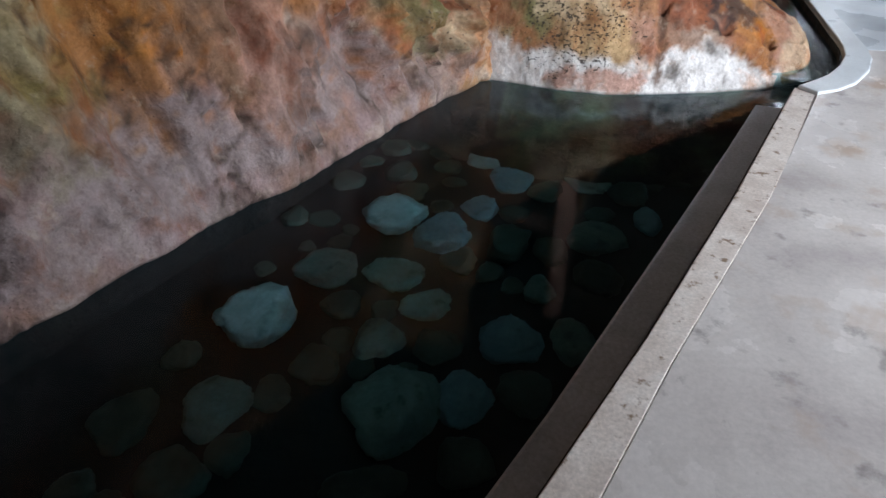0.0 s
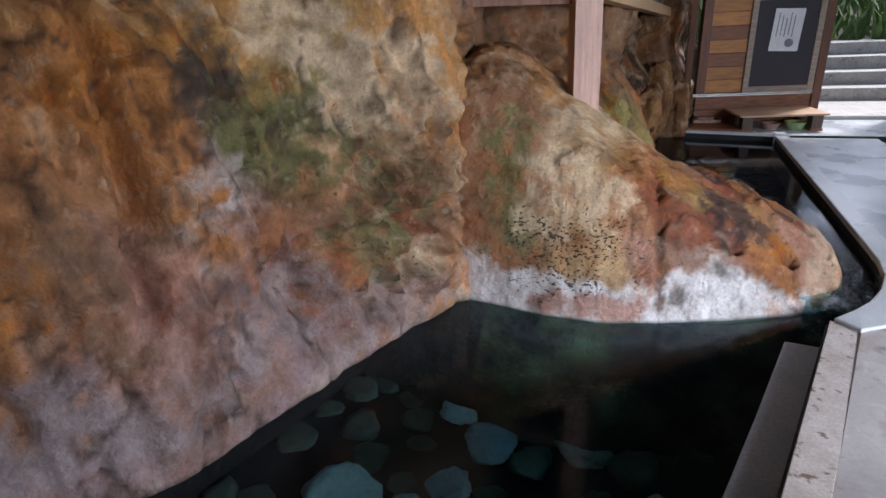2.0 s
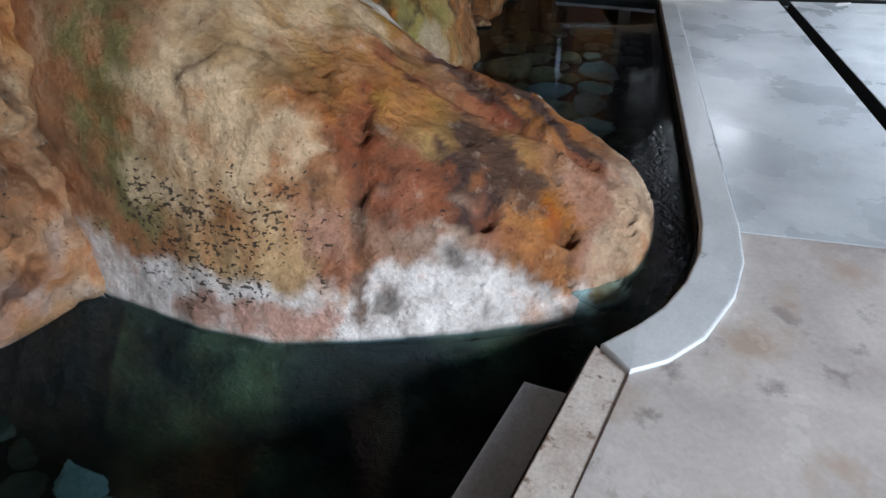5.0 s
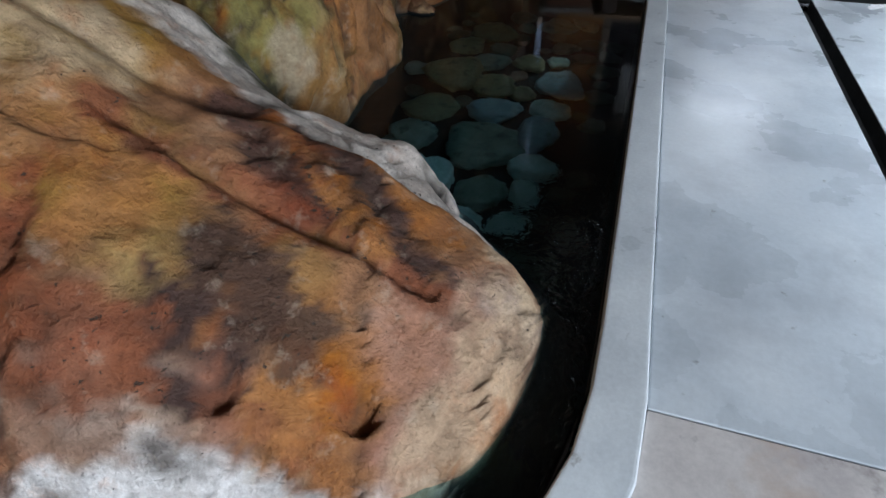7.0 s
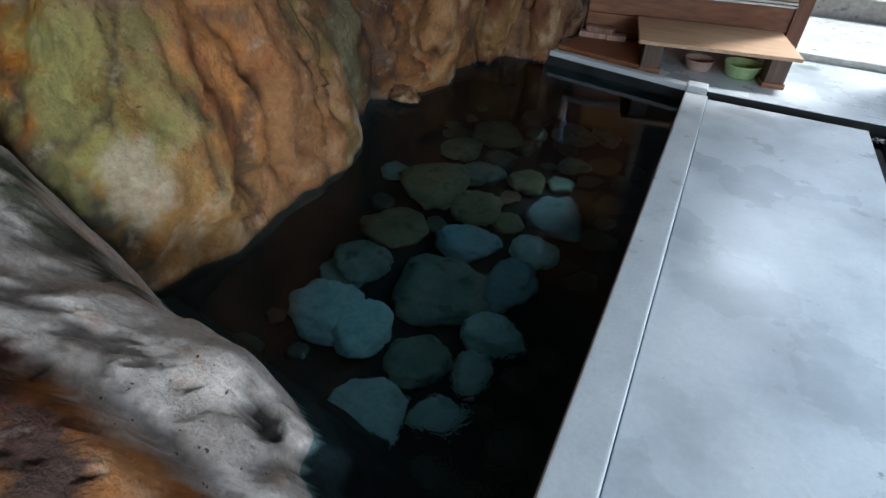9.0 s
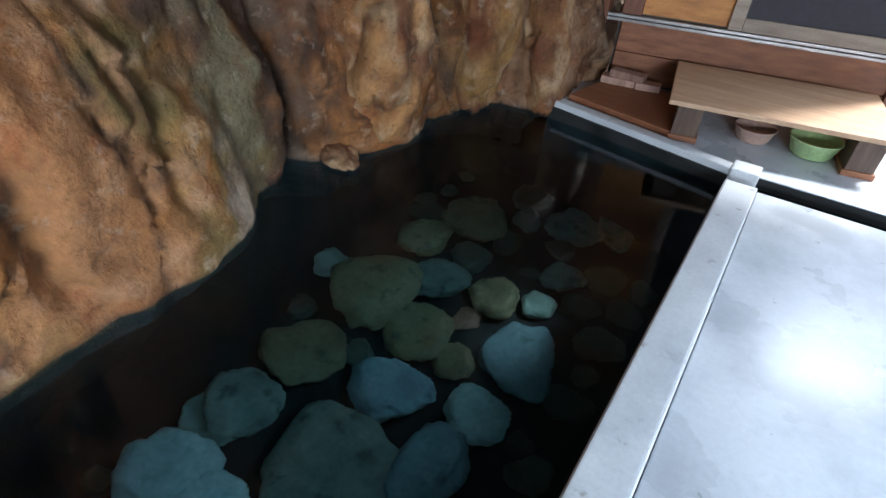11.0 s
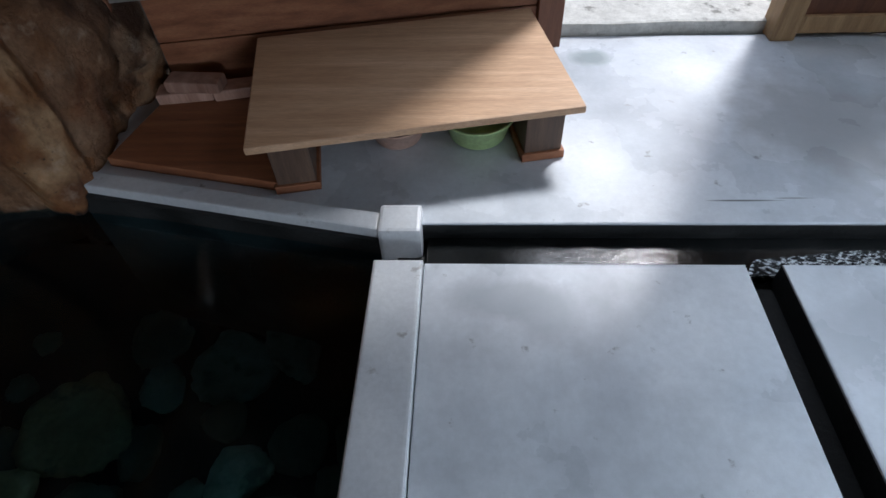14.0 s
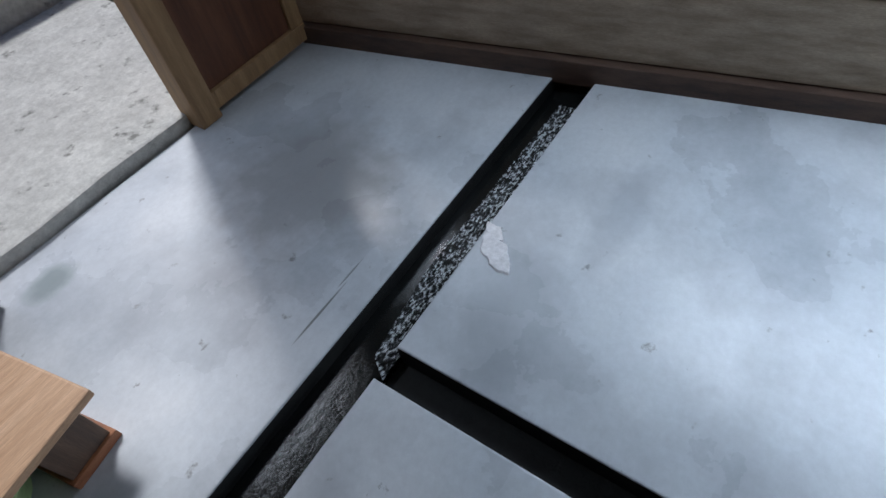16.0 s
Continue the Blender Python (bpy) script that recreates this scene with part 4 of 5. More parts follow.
step_in = tagged(link_mesh("pool_step", prism([(-0.60, -4.58), (-0.81, -5.25), (-1.46, -7.24), (-2.32, -9.6), (-2.20, -9.6), (-1.315, -7.22), (-0.625, -5.22), (-0.44, -4.60)],
                                              -1.05, -0.135, 0.012), LEDGE_GREY), "wet grey concrete step at the waterline along the kerb", "step", kind="structure")
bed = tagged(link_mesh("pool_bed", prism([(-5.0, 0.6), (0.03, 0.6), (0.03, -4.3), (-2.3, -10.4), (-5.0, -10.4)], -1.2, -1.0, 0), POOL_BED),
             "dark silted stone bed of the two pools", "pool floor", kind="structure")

# far ledge of the smaller pool
ledge = tagged(link_mesh("pool_ledge", prism([(-0.97, 0.30), (0.0, 0.105), (0.0, 0.175), (-0.97, 0.37)], -1.1, 0.022, 0.008), LIP),
               "narrow cement ledge at the end of the pool", "ledge", kind="structure")
# shade under the ledge, given as a near-black front
part("ledge_face", prism([(-0.99, 0.285), (0.0, 0.092), (0.0, 0.11), (-0.98, 0.31)], -1.12, -0.012, 0), WET_SHADED, ledge, "near-black wet inner face, shade in the colour")
stub = tagged(link_mesh("cement_block", block((0.0, 0.09, -0.2), (0.125, 0.20, 0.032), bevel=0.012), LIP), "small rounded cement block at the end of the drain", "cement block",
              kind="structure")


def water(name, outline, level, label, calm):
    """A water surface cut into a fine grid so that ripples gather where it flows."""
    bm = bmesh.new()
    bm.faces.new([bm.verts.new((x, y, level)) for x, y in outline])
    bmesh.ops.triangulate(bm, faces=bm.faces)
    bmesh.ops.recalc_face_normals(bm, faces=bm.faces)
    for f in bm.faces:
        if f.normal.z < 0:
            f.normal_flip()
    bmesh.ops.subdivide_edges(bm, edges=bm.edges, cuts=24, use_grid_fill=True)
    ob = link_mesh(name, bm, WATER)
    me = ob.data
    at = me.attributes.new("ripple", "FLOAT", "POINT")
    for v in me.vertices:
        d = math.hypot(v.co.x + 0.12, (v.co.y + 3.75) * 0.28)
        at.data[v.index].value = max(calm, 1.0 * math.exp(-(d / 0.24) ** 2))
    ob.visible_shadow = False
    return tagged(ob, label, "water", kind="structure")


water("pool_water", [(-2.4, 0.45), (0.0, 0.14), (0.0, -2.0), (-0.002, -3.74), (-0.03, -3.95), (-0.09, -4.11), (-0.17, -4.25), (-0.24, -4.33), (-0.45, -4.22), (-0.9, -3.8), (-2.4, -3.4)],
      WATER_2, "clear blue-green hot spring water over cobbles", 0.02)
water("pool_water", [(-0.24, -4.34), (-0.37, -4.45), (-0.85, -5.91), (-1.19, -6.9), (-1.43, -7.54), (-2.18, -9.6), (-2.45, -10.4), (-5.0, -10.4), (-4.0, -4.0), (-0.9, -4.0)],
      WATER_1, "clear dark hot spring water over cobbles", 0.02)
spill = bmesh.new()
a, b, c, d = (spill.verts.new(v) for v in ((-0.24, -4.325, WATER_2), (-0.45, -4.215, WATER_2), (-0.47, -4.28, WATER_1 - 0.01), (-0.28, -4.42, WATER_1 - 0.01)))
spill.faces.new((a, b, c, d))
bmesh.ops.subdivide_edges(spill, edges=spill.edges, cuts=8, use_grid_fill=True)
spill = link_mesh("spill_water", spill, WATER)
at = spill.data.attributes.new("ripple", "FLOAT", "POINT")
at.data.foreach_set("value", [1.0] * len(spill.data.vertices))
spill.visible_shadow = False
tagged(spill, "thin rippling spill of water between the pools", "water", kind="structure")

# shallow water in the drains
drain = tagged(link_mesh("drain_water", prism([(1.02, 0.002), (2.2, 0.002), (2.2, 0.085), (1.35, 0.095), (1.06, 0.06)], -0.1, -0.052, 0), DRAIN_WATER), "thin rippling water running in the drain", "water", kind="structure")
tagged(link_mesh("drain_water", prism([(0.14, 0.002), (2.31, 0.002), (2.31, 0.148), (0.14, 0.148)], -0.1, -0.060, 0), STILL_WATER), "still dark water standing in the drain", "water", kind="structure")

# ---- cobbles on the pool beds ----
STONES_2 = [(-1.22, -2.13, 0.18, 0.18), (-1.01, -2.14, 0.14, 0.17), (-0.76, -2.55, 0.18, 0.19), (-0.51, -2.37, 0.12, 0.08), (-0.46, -2.12, 0.09, 0.11), (-0.48, -1.89, 0.15, 0.12),
            (-0.80, -1.75, 0.26, 0.24), (-0.47, -1.25, 0.13, 0.14), (-0.51, -1.54, 0.13, 0.20), (-0.82, -1.36, 0.17, 0.15), (-1.24, -1.44, 0.18, 0.18), (-0.92, -1.04, 0.17, 0.16),
            (-1.23, -0.97, 0.21, 0.24), (-0.69, -1.09, 0.10, 0.09), (-0.46, -0.90, 0.17, 0.21), (-0.73, -0.66, 0.13, 0.13), (-0.53, -0.58, 0.08, 0.10), (-0.52, -0.34, 0.11, 0.10),
            (-1.11, -0.21, 0.18, 0.20), (-1.25, -0.51, 0.13, 0.15), (-1.02, -0.72, 0.15, 0.13), (-0.63, 0.05, 0.15, 0.14)]
STONES_2 += [(-0.87, -0.04, 0.08, 0.10), (-0.42, 0.19, 0.11, 0.18), (-0.78, -0.85, 0.06, 0.08), (-1.29, -1.88, 0.12, 0.12), (-1.26, -1.76, 0.15, 0.15), (-1.51, -0.96, 0.09, 0.09),
            (-0.71, -2.18, 0.15, 0.14)]
STONES_1 = [(-2.22, -4.90, 0.17, 0.19), (-2.61, -5.74, 0.18, 0.19), (-2.97, -6.72, 0.19, 0.20), (-2.01, -5.17, 0.14, 0.14), (-2.12, -5.51, 0.11, 0.12), (-2.27, -5.82, 0.16, 0.17),
            (-1.77, -5.25, 0.10, 0.12), (-1.52, -5.03, 0.14, 0.17), (-1.43, -5.61, 0.16, 0.15), (-1.65, -6.10, 0.08, 0.09), (-1.73, -6.47, 0.15, 0.14), (-1.85, -6.83, 0.13, 0.14),
            (-1.43, -6.40, 0.11, 0.14), (-2.33, -6.65, 0.12, 0.11), (-2.05, -6.59, 0.11, 0.11), (-2.18, -6.36, 0.13, 0.11), (-2.85, -7.22, 0.14, 0.15), (-2.13, -6.99, 0.20, 0.21),
            (-2.80, -6.26, 0.17, 0.15), (-2.42, -6.20, 0.16, 0.13), (-1.36, -5.95, 0.13, 0.12), (-2.83, -7.53, 0.14, 0.12)]
STONES_1 += [(-3.19, -7.40, 0.13, 0.15), (-1.64, -5.79, 0.09, 0.12), (-1.14, -5.40, 0.08, 0.12), (-2.55, -6.87, 0.12, 0.10), (-2.67, -7.07, 0.09, 0.09), (-1.88, -5.80, 0.13, 0.15),
            (-1.77, -7.12, 0.12, 0.11), (-2.11, -7.34, 0.16, 0.09), (-1.59, -6.73, 0.11, 0.13)]
BED = -1.0


def cobble(x, y, rx, ry, base, mat, i, label):
    bm = bmesh.new()
    bmesh.ops.create_icosphere(bm, subdivisions=4, radius=1.0)
    turn = Matrix.Rotation(radians(10 + 18 * math.sin(i * 2.3)), 3, "Z")
    flat = 0.34 + 0.12 * math.sin(i * 1.7)
    facets = [Vector((math.cos(i * 1.9 + 1.15 * k + 0.5 * math.sin(i + 3 * k)), math.sin(i * 1.9 + 1.15 * k + 0.5 * math.sin(i + 3 * k)), 0.45 * math.sin(2.1 * k + i))).normalized() for k in range(6)]
    for v in bm.verts:
        p = v.co.copy()
        # broken flats round the sides, worn corners
        for k, f in enumerate(facets):
            over = p.dot(f) - (0.74 + 0.14 * math.sin(i * 3.1 + k * 2.7))
            if over > 0:
                p -= f * over * 0.5
        k = 1.08 + 0.22 * fract((v.co.x + i, v.co.y, v.co.z), 1.0, 3, i * 3.3) + 0.09 * fract(v.co, 3.0, 4, i)
        p.z = max(-0.9, min(p.z, 0.72 + 0.1 * p.x))
        v.co = turn @ Vector((p.x * rx * k, p.y * ry * k, p.z * min(rx, ry) * flat * k))
    ob = link_mesh("cobble", bm, mat, smooth=True)
    ob.location = (x, y, base + min(rx, ry) * flat * 0.6)
    return tagged(ob, label, "stone", group="cobbles on the pool bed")


def fill(x0, x1, y0, y1, count, taken, seed):
    """Smaller dark cobbles that pave the bed between the large ones."""
    rng, made = random.Random(seed), []
    for _ in range(6000):
        x, y, r = x0 + (x1 - x0) * rng.random(), y0 + (y1 - y0) * rng.random(), 0.05 + 0.07 * rng.random()
        if len(made) < count and all(math.hypot(x - a, y - b) > r * 0.85 + max(c, d) * 0.85 for a, b, c, d in taken + made):
            made.append((x, y, r, r * (0.8 + 0.4 * rng.random())))
    return made


def kerb_side(y):
    return -0.80 + 0.345 * (y + 4.9)


for i, (x, y, rx, ry) in enumerate(fill(-1.45, -0.12, -3.0, 0.2, 40, STONES_2, 5) + [q for q in fill(-3.2, -0.95, -8.1, -4.8, 70, STONES_1, 6) if q[0] < kerb_side(q[1]) - 0.15]):
    cobble(x, y, rx, ry, BED - 0.01, COBBLE_DARK, i + 100, "small dark algae-covered cobble on the pool bed")
for i, q in enumerate(STONES_2):
    if i in (0, 1, 2, 3, 4, 5, 7):
        cobble(*q, BED, COBBLE_PALE, i, "pale worn cobble on the pool bed")
    elif i in (8, 9, 14):
        cobble(*q, BED, COBBLE_BLUE, i, "bluish grey worn cobble on the pool bed")
    elif i in (10, 11, 12, 13, 15, 18, 19):
        cobble(*q, BED, COBBLE_OLIVE, i, "olive-brown worn cobble on the pool bed")
    elif i == 24:
        cobble(*q, BED, COBBLE_RUST, i, "small rust-brown cobble on the pool bed")
    else:
        cobble(*q, BED, COBBLE, i, "grey-green worn cobble on the pool bed")
for i, q in enumerate(STONES_1):
    if i in (0, 1, 2):
        cobble(*q, BED + 0.02, COBBLE_PALE, i + 40, "pale worn cobble on the pool bed")
    elif i in (3, 4, 5, 10, 11, 24):
        cobble(*q, BED, COBBLE_BLUE, i + 40, "bluish grey worn cobble on the pool bed")
    elif i in (7, 8, 9, 12, 13, 15, 16, 17, 18, 19):
        cobble(*q, BED, COBBLE, i + 40, "grey-green worn cobble on the pool bed")
    else:
        cobble(*q, BED, COBBLE_DARK, i + 40, "dark algae-covered cobble on the pool bed")


# ---- walls and roof ----
def side_wall():
    """The board wall beside the deck: dark sill, tan boards, open above."""
    m = Matrix.Translation((wall_x(1.22), 1.22, 0)) @ Matrix.Rotation(math.atan2(-1.0, 0.19), 4, "Z")
    w = tagged(link_mesh("wall_east", block((-0.05, 0.03, -0.3), (11.8, 0.12, 0.92), m, 0), PLASTER), "tan board wall with a dark sill along the deck", "wall", kind="structure")
    part("sill_beam", block((0.0, -0.035, -0.02), (11.75, 0.03, 0.075), m), SILL_WOOD, w, "dark brown sill beam")
    for k in range(3):
        part("board", block((0.0, 0.0, 0.08 + 0.28 * k), (11.75, 0.032, 0.355 + 0.28 * k), m, 0.003), TAN_BOARD, w)
    part("top_rail", block((-0.05, -0.02, 0.92), (11.8, 0.13, 0.98), m), OLD_WOOD, w)
    # unseen boards added to stop stray sun, with a slot for the fill lamp
    part("upper_boards", block((-0.05, 0.02, 1.52), (2.0, 0.10, 2.35), m, 0), TAN_BOARD, w)
    part("lower_boards", block((-0.05, 0.02, 0.98), (2.0, 0.10, 1.18), m, 0), TAN_BOARD, w)
    for k in range(6):
        part("post", block((0.05 + 2.3 * k, 0.01, 0.98), (0.16 + 2.3 * k, 0.12, 2.75), m), OLD_WOOD, w)
    part("header", block((-0.05, 0.0, 2.35), (11.8, 0.12, 2.75), m, 0), OLD_WOOD, w)
    return w


side_wall()
# unseen ceiling, carried past the walls to keep sun off the deck
tagged(link_mesh("ceiling", prism([(-5.5, 1.75), (3.9, 1.75), (6.2, -10.6), (-5.5, -10.6)], 2.74, 2.84, 0), PLASTER), "plain dark board ceiling, unseen, overhanging to block the sun", "ceiling", kind="structure")
tagged(link_mesh("wall_south", block((-5.5, -10.6, -1.2), (4.8, -10.45, 2.74), bevel=0), PLASTER), "plain dark board wall", "wall", kind="structure")
tagged(link_mesh("wall_west", block((-5.6, -10.5, -1.2), (-5.45, 1.6, 2.74), bevel=0), PLASTER), "plain dark board wall behind the rock", "wall", kind="structure")

# the entrance wall: its own axis along the boards, from the rock to the doorway
A = Matrix.Translation((-0.86, 0.86, 0)) @ Matrix.Rotation(math.atan2(0.27, 1.48), 4, "Z")
WIDE = 1.50
front = tagged(link_mesh("wall_north", block((-0.02, 0.05, 0.0), (WIDE, 0.11, 2.5), A, 0), PLASTER), "reddish board wall beside the doorway", "wall", kind="structure")
for k, (z0, z1) in enumerate(((0.02, 0.185), (0.19, 0.352))):
    part("board", block((0.0, 0.01, z0), (WIDE, 0.05, z1), A, 0.003), WALL_WOOD, front)
part("corner_post", block((-0.01, -0.015, 0.40), (0.10, 0.06, 2.5), A), WALL_WOOD_UP, front)
part("door_post", block((WIDE - 0.10, -0.02, 0.02), (WIDE, 0.11, 2.5), A), WALL_WOOD_UP, front)
for k in range(7):
    z = 0.405 + 0.165 * k
    part("panel_board", block((0.10, 0.015, z), (0.56, 0.05, z + 0.16), A, 0.003), ORANGE_WOOD if k not in (2, 4) else WALL_WOOD, front)
part("upper_board", block((0.10, 0.015, 1.56), (WIDE - 0.10, 0.05, 2.5), A, 0.003), WALL_WOOD_UP, front)

track = thing("door_track", "worn double metal sliding track across the boards", "door track")
for k in range(2):
    part("rail", block((-0.14, -0.022 + 0.0, 0.358 + 0.022 * k), (WIDE - 0.10, 0.012 - 0.012 * k, 0.374 + 0.022 * k), A, 0.002), RAIL, track)

screen = thing("screen_door", "wood-framed sliding screen with dark mesh", "screen door")
part("mesh_panel", block((0.60, -0.006, 0.44), (1.34, 0.0, 2.2), A, 0), MESH_DARK, screen)
for lo, hi in (((0.555, -0.02, 0.40), (0.625, 0.012, 2.24)), ((1.325, -0.02, 0.40), (1.395, 0.012, 2.24))):
    part("stile", block(lo, hi, A), FRAME_GREY, screen)
for z in (0.40, 1.50, 2.18):
    part("cross_rail", block((0.6255, -0.02, z), (1.3245, 0.012, z + 0.07), A), FRAME_GREY, screen)

notice = thing("notice", "white laminated notice with grey writing on the screen", "notice")
B = A @ Matrix.Translation((0.80, -0.012, 0.90)) @ Matrix.Rotation(radians(3), 4, "Y")
part("sheet", block((0.0, 0.0, 0.0), (0.34, 0.004, 0.50), B, 0.0015), PAPER, notice)
for k in range(5):
    part("text_bar", block((0.05 + 0.045 * k, -0.002, 0.17 + 0.02 * (k % 2)), (0.062 + 0.045 * k, 0.0, 0.45 - 0.03 * (k % 3)), B, 0), INK, notice)
bm = bmesh.new()
bmesh.ops.create_circle(bm, cap_ends=True, segments=24, radius=0.05)
bmesh.ops.transform(bm, verts=bm.verts, matrix=B @ Matrix.Translation((0.22, -0.002, 0.10)) @ Matrix.Rotation(radians(90), 4, "X"))
part("round_mark", bm, INK, notice)

# doorway and the panel beyond it
tagged(link_mesh("lintel", block((0.55, 1.17, 2.05), (2.2, 1.29, 2.17), bevel=0.005), OLD_WOOD), "dark lintel over the doorway, open above", "lintel", kind="structure")
door = tagged(link_mesh("door_1", block((1.555, 1.205, 0.09), (2.08, 1.235, 2.05), bevel=0.003), WALL_WOOD_UP), "brown wooden door panel standing open beside its post", "door", kind="structure")
part("bottom_rail", block((1.555, 1.185, 0.02), (2.08, 1.25, 0.09)), JAMB_WOOD, door)
part("door_post", block((1.46, 1.165, 0.0), (1.555, 1.275, 2.05), bevel=0.006), JAMB_WOOD, door, "honey-coloured post")
part("end_stile", block((2.01, 1.19, 0.0905), (2.08, 1.25, 2.05)), JAMB_WOOD, door)

# timbers over the rock
post = thing("timber_post", "weathered pinkish square post standing on the rock", "post")
part("shaft", block((-0.085, -0.075, 0.80), (0.085, 0.075, 2.74), Matrix.Translation((-1.77, -3.66, 0)) @ Matrix.Rotation(radians(24), 4, "Z")), POST_WOOD, post)


def beam(name, a, b, w, h, mat, label, parent=None):
    a, b = Vector(a), Vector(b)
    m = Matrix.Translation(a) @ (b - a).to_track_quat("X", "Z").to_matrix().to_4x4()
    bm = block((0, -w / 2, -h / 2), ((b - a).length, w / 2, h / 2), m)
    return part(name, bm, mat, parent, label)


frame_up = thing("timber_framing", "old timber beams and boards above the rock", "timber framing")
beam("beam", (-1.72, -3.60, 1.60), (-1.28, 0.85, 1.42), 0.10, 0.10, JAMB_WOOD, "", frame_up)
beam("beam", (-1.85, -3.66, 1.58), (-4.2, -3.3, 1.66), 0.10, 0.09, POST_WOOD, "", frame_up)
beam("upright", (-1.22, 0.84, 0.2), (-1.22, 0.84, 2.7), 0.16, 0.10, OLD_WOOD, "", frame_up)
beam("upright", (-0.98, 0.86, 0.1), (-0.98, 0.86, 2.7), 0.10, 0.08, WALL_WOOD_UP, "", frame_up)
for k in range(9):
    t0, t1 = k / 9, (k + 1) / 9 - 0.004
    y0, y1 = -3.55 + 4.4 * t0, -3.55 + 4.4 * t1
    x0, x1 = -1.76 + 0.44 * t0, -1.76 + 0.44 * t1
    part("wall_board", prism([(x0, y0), (x1, y1), (x1 - 0.02, y1), (x0 - 0.02, y0)], 1.58 - 0.16 * t0, 2.74, 0), CREAM_BOARD if k in (0, 8) else PLASTER, frame_up)
hang = thing("loose_board", "cream board piece leaning below the beam", "board")
part("plank", block((-0.17, -0.01, 0.90), (0.17, 0.01, 1.30), Matrix.Translation((-1.62, 0.70, 0)) @ Matrix.Rotation(radians(4), 4, "Y")), CREAM_BOARD, hang)
knob = thing("yellow_float", "small yellow plastic float hanging on the post", "float")
bm = bmesh.new()
bmesh.ops.create_uvsphere(bm, u_segments=16, v_segments=10, radius=0.055, matrix=Matrix.Translation((-1.27, 0.74, 1.12)) @ Matrix.Diagonal((0.8, 0.6, 1.5, 1)))
part("body", bm, YELLOW, knob, smooth=True)

# ---- things by the entrance ----
C = Matrix.Translation((-0.37, 0.235, 0)) @ Matrix.Rotation(math.atan2(0.19, 0.975), 4, "Z")
bench = thing("low_bench", "low pale cypress plank bench on dark wooden legs", "bench")
for k, (y0, y1) in enumerate(((0.0, 0.64),)):
    part("seat_board", block((0.0 + 0.004 * k, y0, 0.185), (0.995, y1, 0.21), C, 0.006), BENCH_WOOD, bench)
for x0 in (0.05, 0.83):
    for y0 in (0.04, 0.42):
        leg = part("leg", block((x0, y0, 0.0), (x0 + 0.12, y0 + 0.16, 0.184), C), OLD_WOOD, bench)
    part("foot_rail", block((x0 - 0.01, 0.03, 0.0), (x0 + 0.13, 0.62, 0.03), C), WALL_WOOD, bench)


def basin(x, y, r, h, mat, label):
    bm = bmesh.new()
    seg = 40
    prof = [(0.0, 0.004), (r * 0.74, 0.004), (r * 0.80, 0.012), (r * 0.97, h * 0.9), (r * 1.04, h * 0.95), (r * 1.04, h), (r * 0.95, h), (r * 0.78, 0.022), (r * 0.7, 0.012), (0.0, 0.012)]
    rings = [[bm.verts.new((x + q * math.cos(2 * math.pi * i / seg), y + q * math.sin(2 * math.pi * i / seg), z)) for i in range(seg)] for q, z in prof if q > 0]
    for a, b in zip(rings, rings[1:]):
        for i in range(seg):
            bm.faces.new((a[i], a[(i + 1) % seg], b[(i + 1) % seg], b[i]))
    bm.faces.new(rings[0][::-1])
    bm.faces.new(rings[-1])
    bmesh.ops.recalc_face_normals(bm, faces=bm.faces)
    return tagged(link_mesh("wash_basin", bm, mat, smooth=True), label, "basin", group="basins under the bench")


basin(0.29, 0.57, 0.118, 0.09, GREEN_PLASTIC, "pale green plastic wash basin under the bench")
basin(0.02, 0.56, 0.10, 0.075, PINK_PLASTIC, "dusty pink plastic wash basin under the bench")

box_board = thing("floor_board", "knotty reddish board lying beside the pool ledge", "board")
part("plank", prism([(-0.93, 0.415), (-0.33, 0.29), (-0.30, 0.40), (-0.42, 0.84), (-0.85, 0.80)], 0.001, 0.035, 0.004), WALL_WOOD, box_board)
for k, (x, y, z, r) in enumerate(((-0.77, 0.76, 0.036, 8), (-0.72, 0.755, 0.079, -4), (-0.60, 0.78, 0.036, 12))):
    off = thing("wood_block", "pale weathered offcut block stacked by the wall", "wood block", group="stacked offcuts")
    part("body", block((-0.10 + 0.03 * (k == 2), -0.04, 0), (0.10 - 0.03 * (k == 2), 0.04, 0.042), Matrix.Translation((x, y, z)) @ Matrix.Rotation(radians(r), 4, "Z"), 0.008), POST_WOOD, off)

# soap scum on the slab by the drain
scum = thing("soap_scum", "white dried soap patch on the concrete", "soap patch")
for (x, y, rx, ry, r) in ((1.475, -0.04, 0.035, 0.075, -38), (1.54, 0.0, 0.02, 0.04, -30)):
    bm = bmesh.new()
    vs = [bm.verts.new((rx * math.cos(t) * (1 + 0.14 * math.sin(5 * t + x * 9) + 0.08 * math.sin(11 * t)), ry * math.sin(t) * (1 + 0.12 * math.cos(4 * t) + 0.07 * math.cos(9 * t)), 0)) for t in np.linspace(0, 2 * math.pi, 40)[:-1]]
    f = bm.faces.new(vs)
    top = bmesh.ops.extrude_face_region(bm, geom=[f])["geom"]
    for v in top:
        if isinstance(v, bmesh.types.BMVert):
            v.co = Vector((v.co.x * 0.9, v.co.y * 0.9, 0.004))
    bmesh.ops.recalc_face_normals(bm, faces=bm.faces)
    bmesh.ops.transform(bm, verts=bm.verts, matrix=Matrix.Translation((x, y - 0.03, 0.0005)) @ Matrix.Rotation(radians(r), 4, "Z"))
    part("patch", bm, WHITE_SCUM, scum)

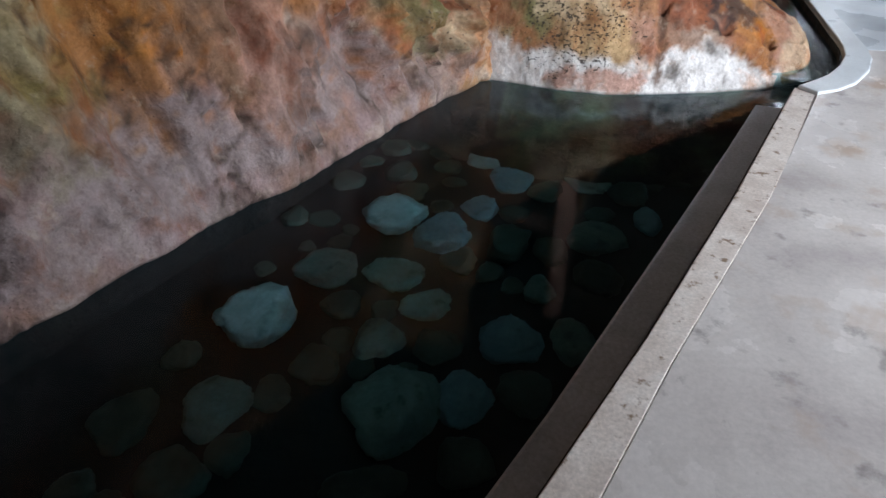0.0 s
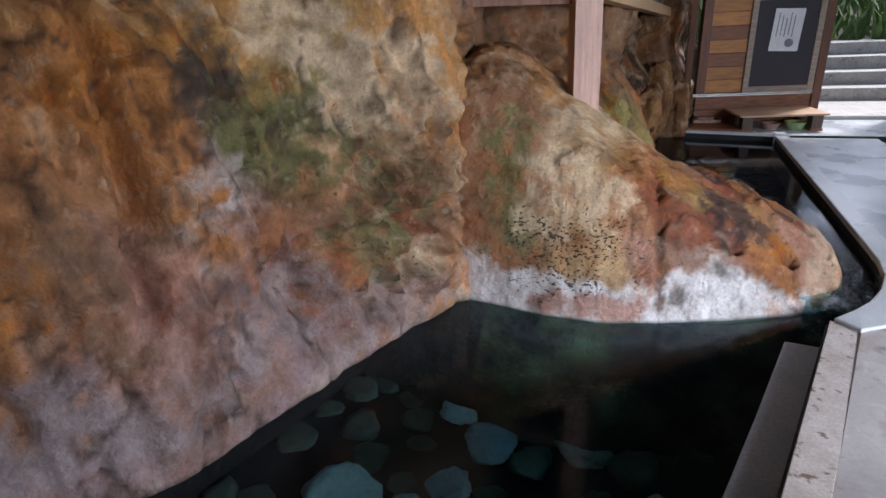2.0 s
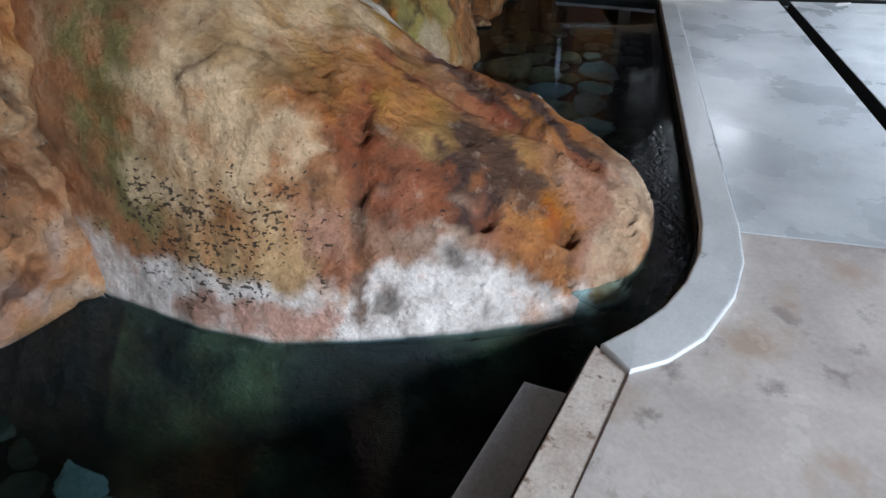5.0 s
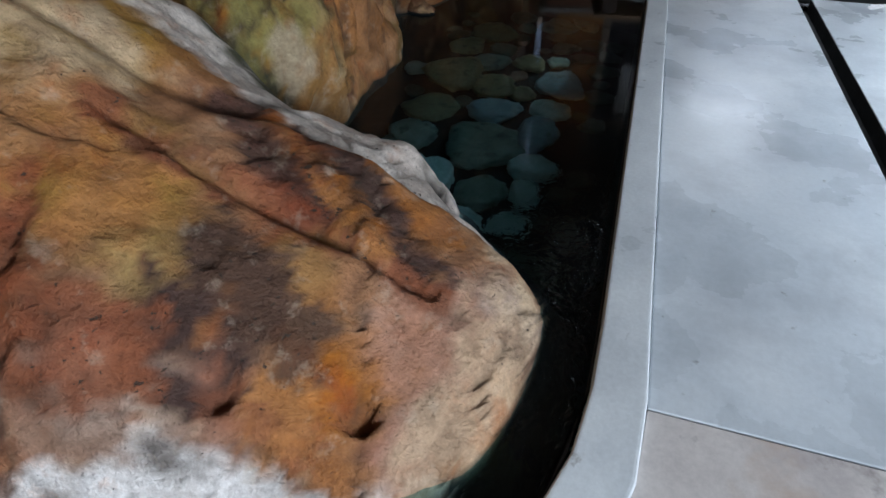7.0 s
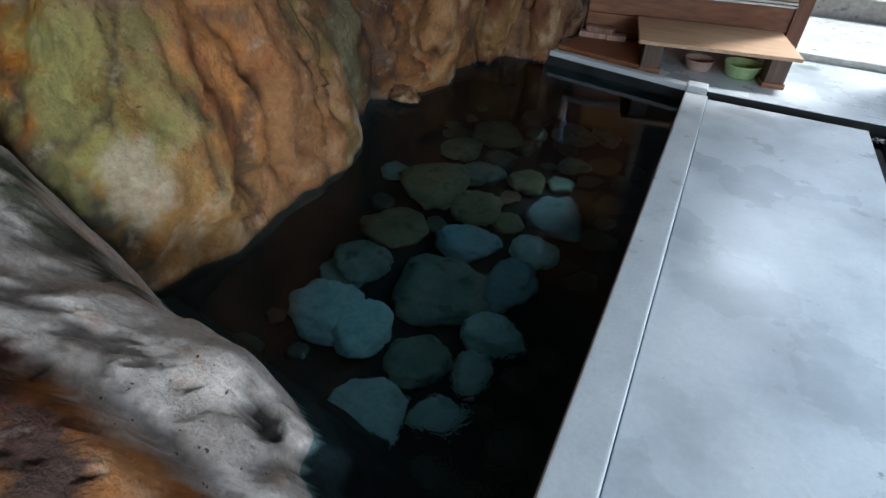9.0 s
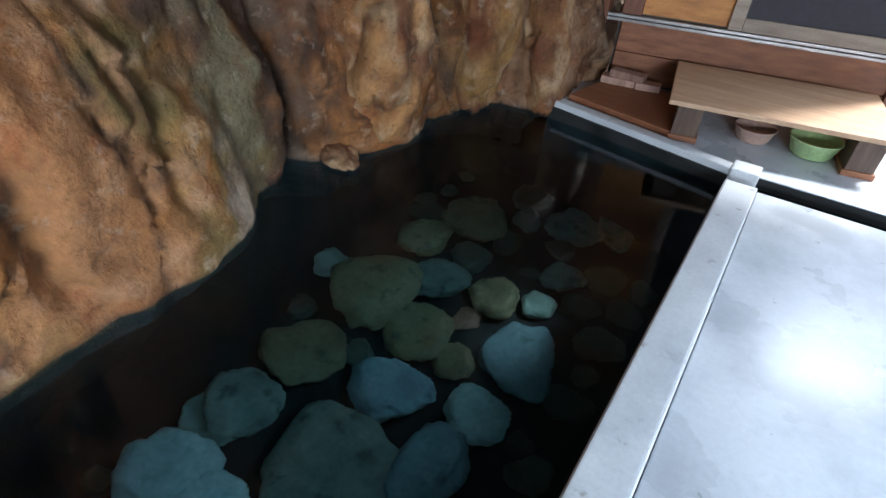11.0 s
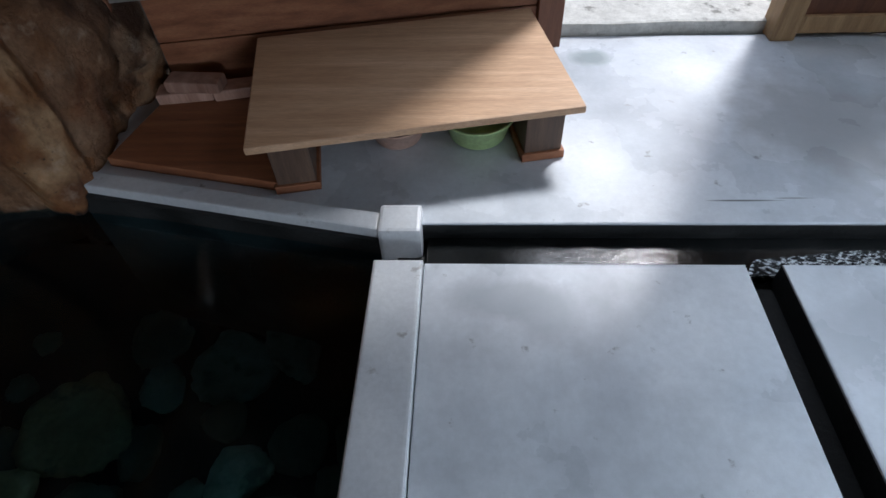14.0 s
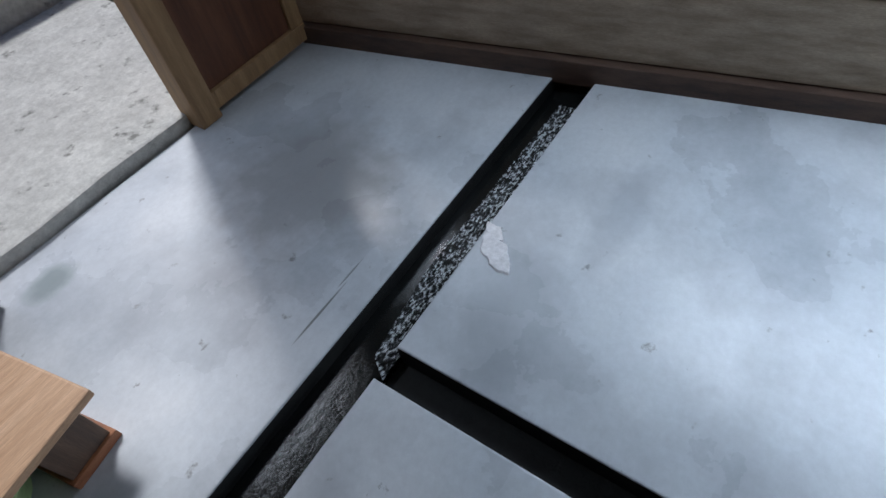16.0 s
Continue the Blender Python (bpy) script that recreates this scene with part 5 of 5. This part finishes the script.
# ---- outside the doorway ----
me = bpy.data.meshes.new("ground")
me.from_pydata([(x, y, -0.04) for x, y in ((-400, -400), (400, -400), (400, 500), (-400, 500), (-5.6, -10.6), (4.95, -10.6), (4.95, 1.7), (-5.6, 1.7))], [],
               [(0, 1, 5, 4), (1, 2, 6, 5), (2, 3, 7, 6), (3, 0, 4, 7)])
me.materials.append(SOIL)
ground = tagged(new("ground", me), "soil and grass round the bath house", "ground", kind="structure")
sill = tagged(link_mesh("threshold", prism([(0.56, 1.245), (0.85, 1.235), (1.1, 1.25), (1.44, 1.24), (1.9, 1.25), (1.9, 2.62), (0.3, 2.62), (0.3, 1.6), (0.56, 1.5)], -0.3, 0.05, 0.015), STONE_OUT),
              "rough-edged grey stone slab outside the doorway", "threshold", kind="structure")
steps = thing("stone_steps", "grey stone steps rising outside the doorway", "steps")
for k in range(4):
    part("step", block((0.2 - 0.2 * k, 2.62 + 0.42 * k, -0.2), (2.3 + 0.3 * k, 3.30 + 0.42 * k, 0.23 + 0.19 * k), bevel=0.02), STONE_OUT, steps)
bank = tagged(link_mesh("bank", prism([(-6, 4.4), (7, 4.4), (9, 12), (-8, 12)], -0.3, lambda x, y: 0.75 + 0.42 * (y - 4.4), 0), SOIL), "grassy earth bank outside", "bank", kind="structure")


def tufts():
    verts, faces = [], []
    rng = random.Random(4)
    for _ in range(2600):
        y = 4.35 + 5.0 * rng.random() ** 1.5
        x = -2.5 + 7.5 * rng.random()
        z = 0.75 + 0.42 * max(0, y - 4.4)
        h, a, w = 0.25 + 0.45 * rng.random(), rng.random() * 6.28, 0.012 + 0.03 * rng.random()
        dx, dy = math.cos(a), math.sin(a)
        i = len(verts)
        lean = 0.3 + 0.5 * rng.random()
        verts += [(x - dy * w, y + dx * w, z), (x + dy * w, y - dx * w, z), (x + dx * lean * h * 0.4 + dy * w * 0.8, y + dy * lean * h * 0.4 - dx * w * 0.8, z + h * 0.6),
                  (x + dx * lean * h * 0.4 - dy * w * 0.8, y + dy * lean * h * 0.4 + dx * w * 0.8, z + h * 0.6), (x + dx * lean * h, y + dy * lean * h, z + h)]
        faces += [(i, i + 1, i + 2, i + 3), (i + 3, i + 2, i + 4)]
    me = bpy.data.meshes.new("grass")
    me.from_pydata(verts, [], faces)
    me.materials.append(LEAF)
    return tagged(new("grass", me), "fresh green grass and weeds on the bank", "grass", kind="stuff")


tufts()
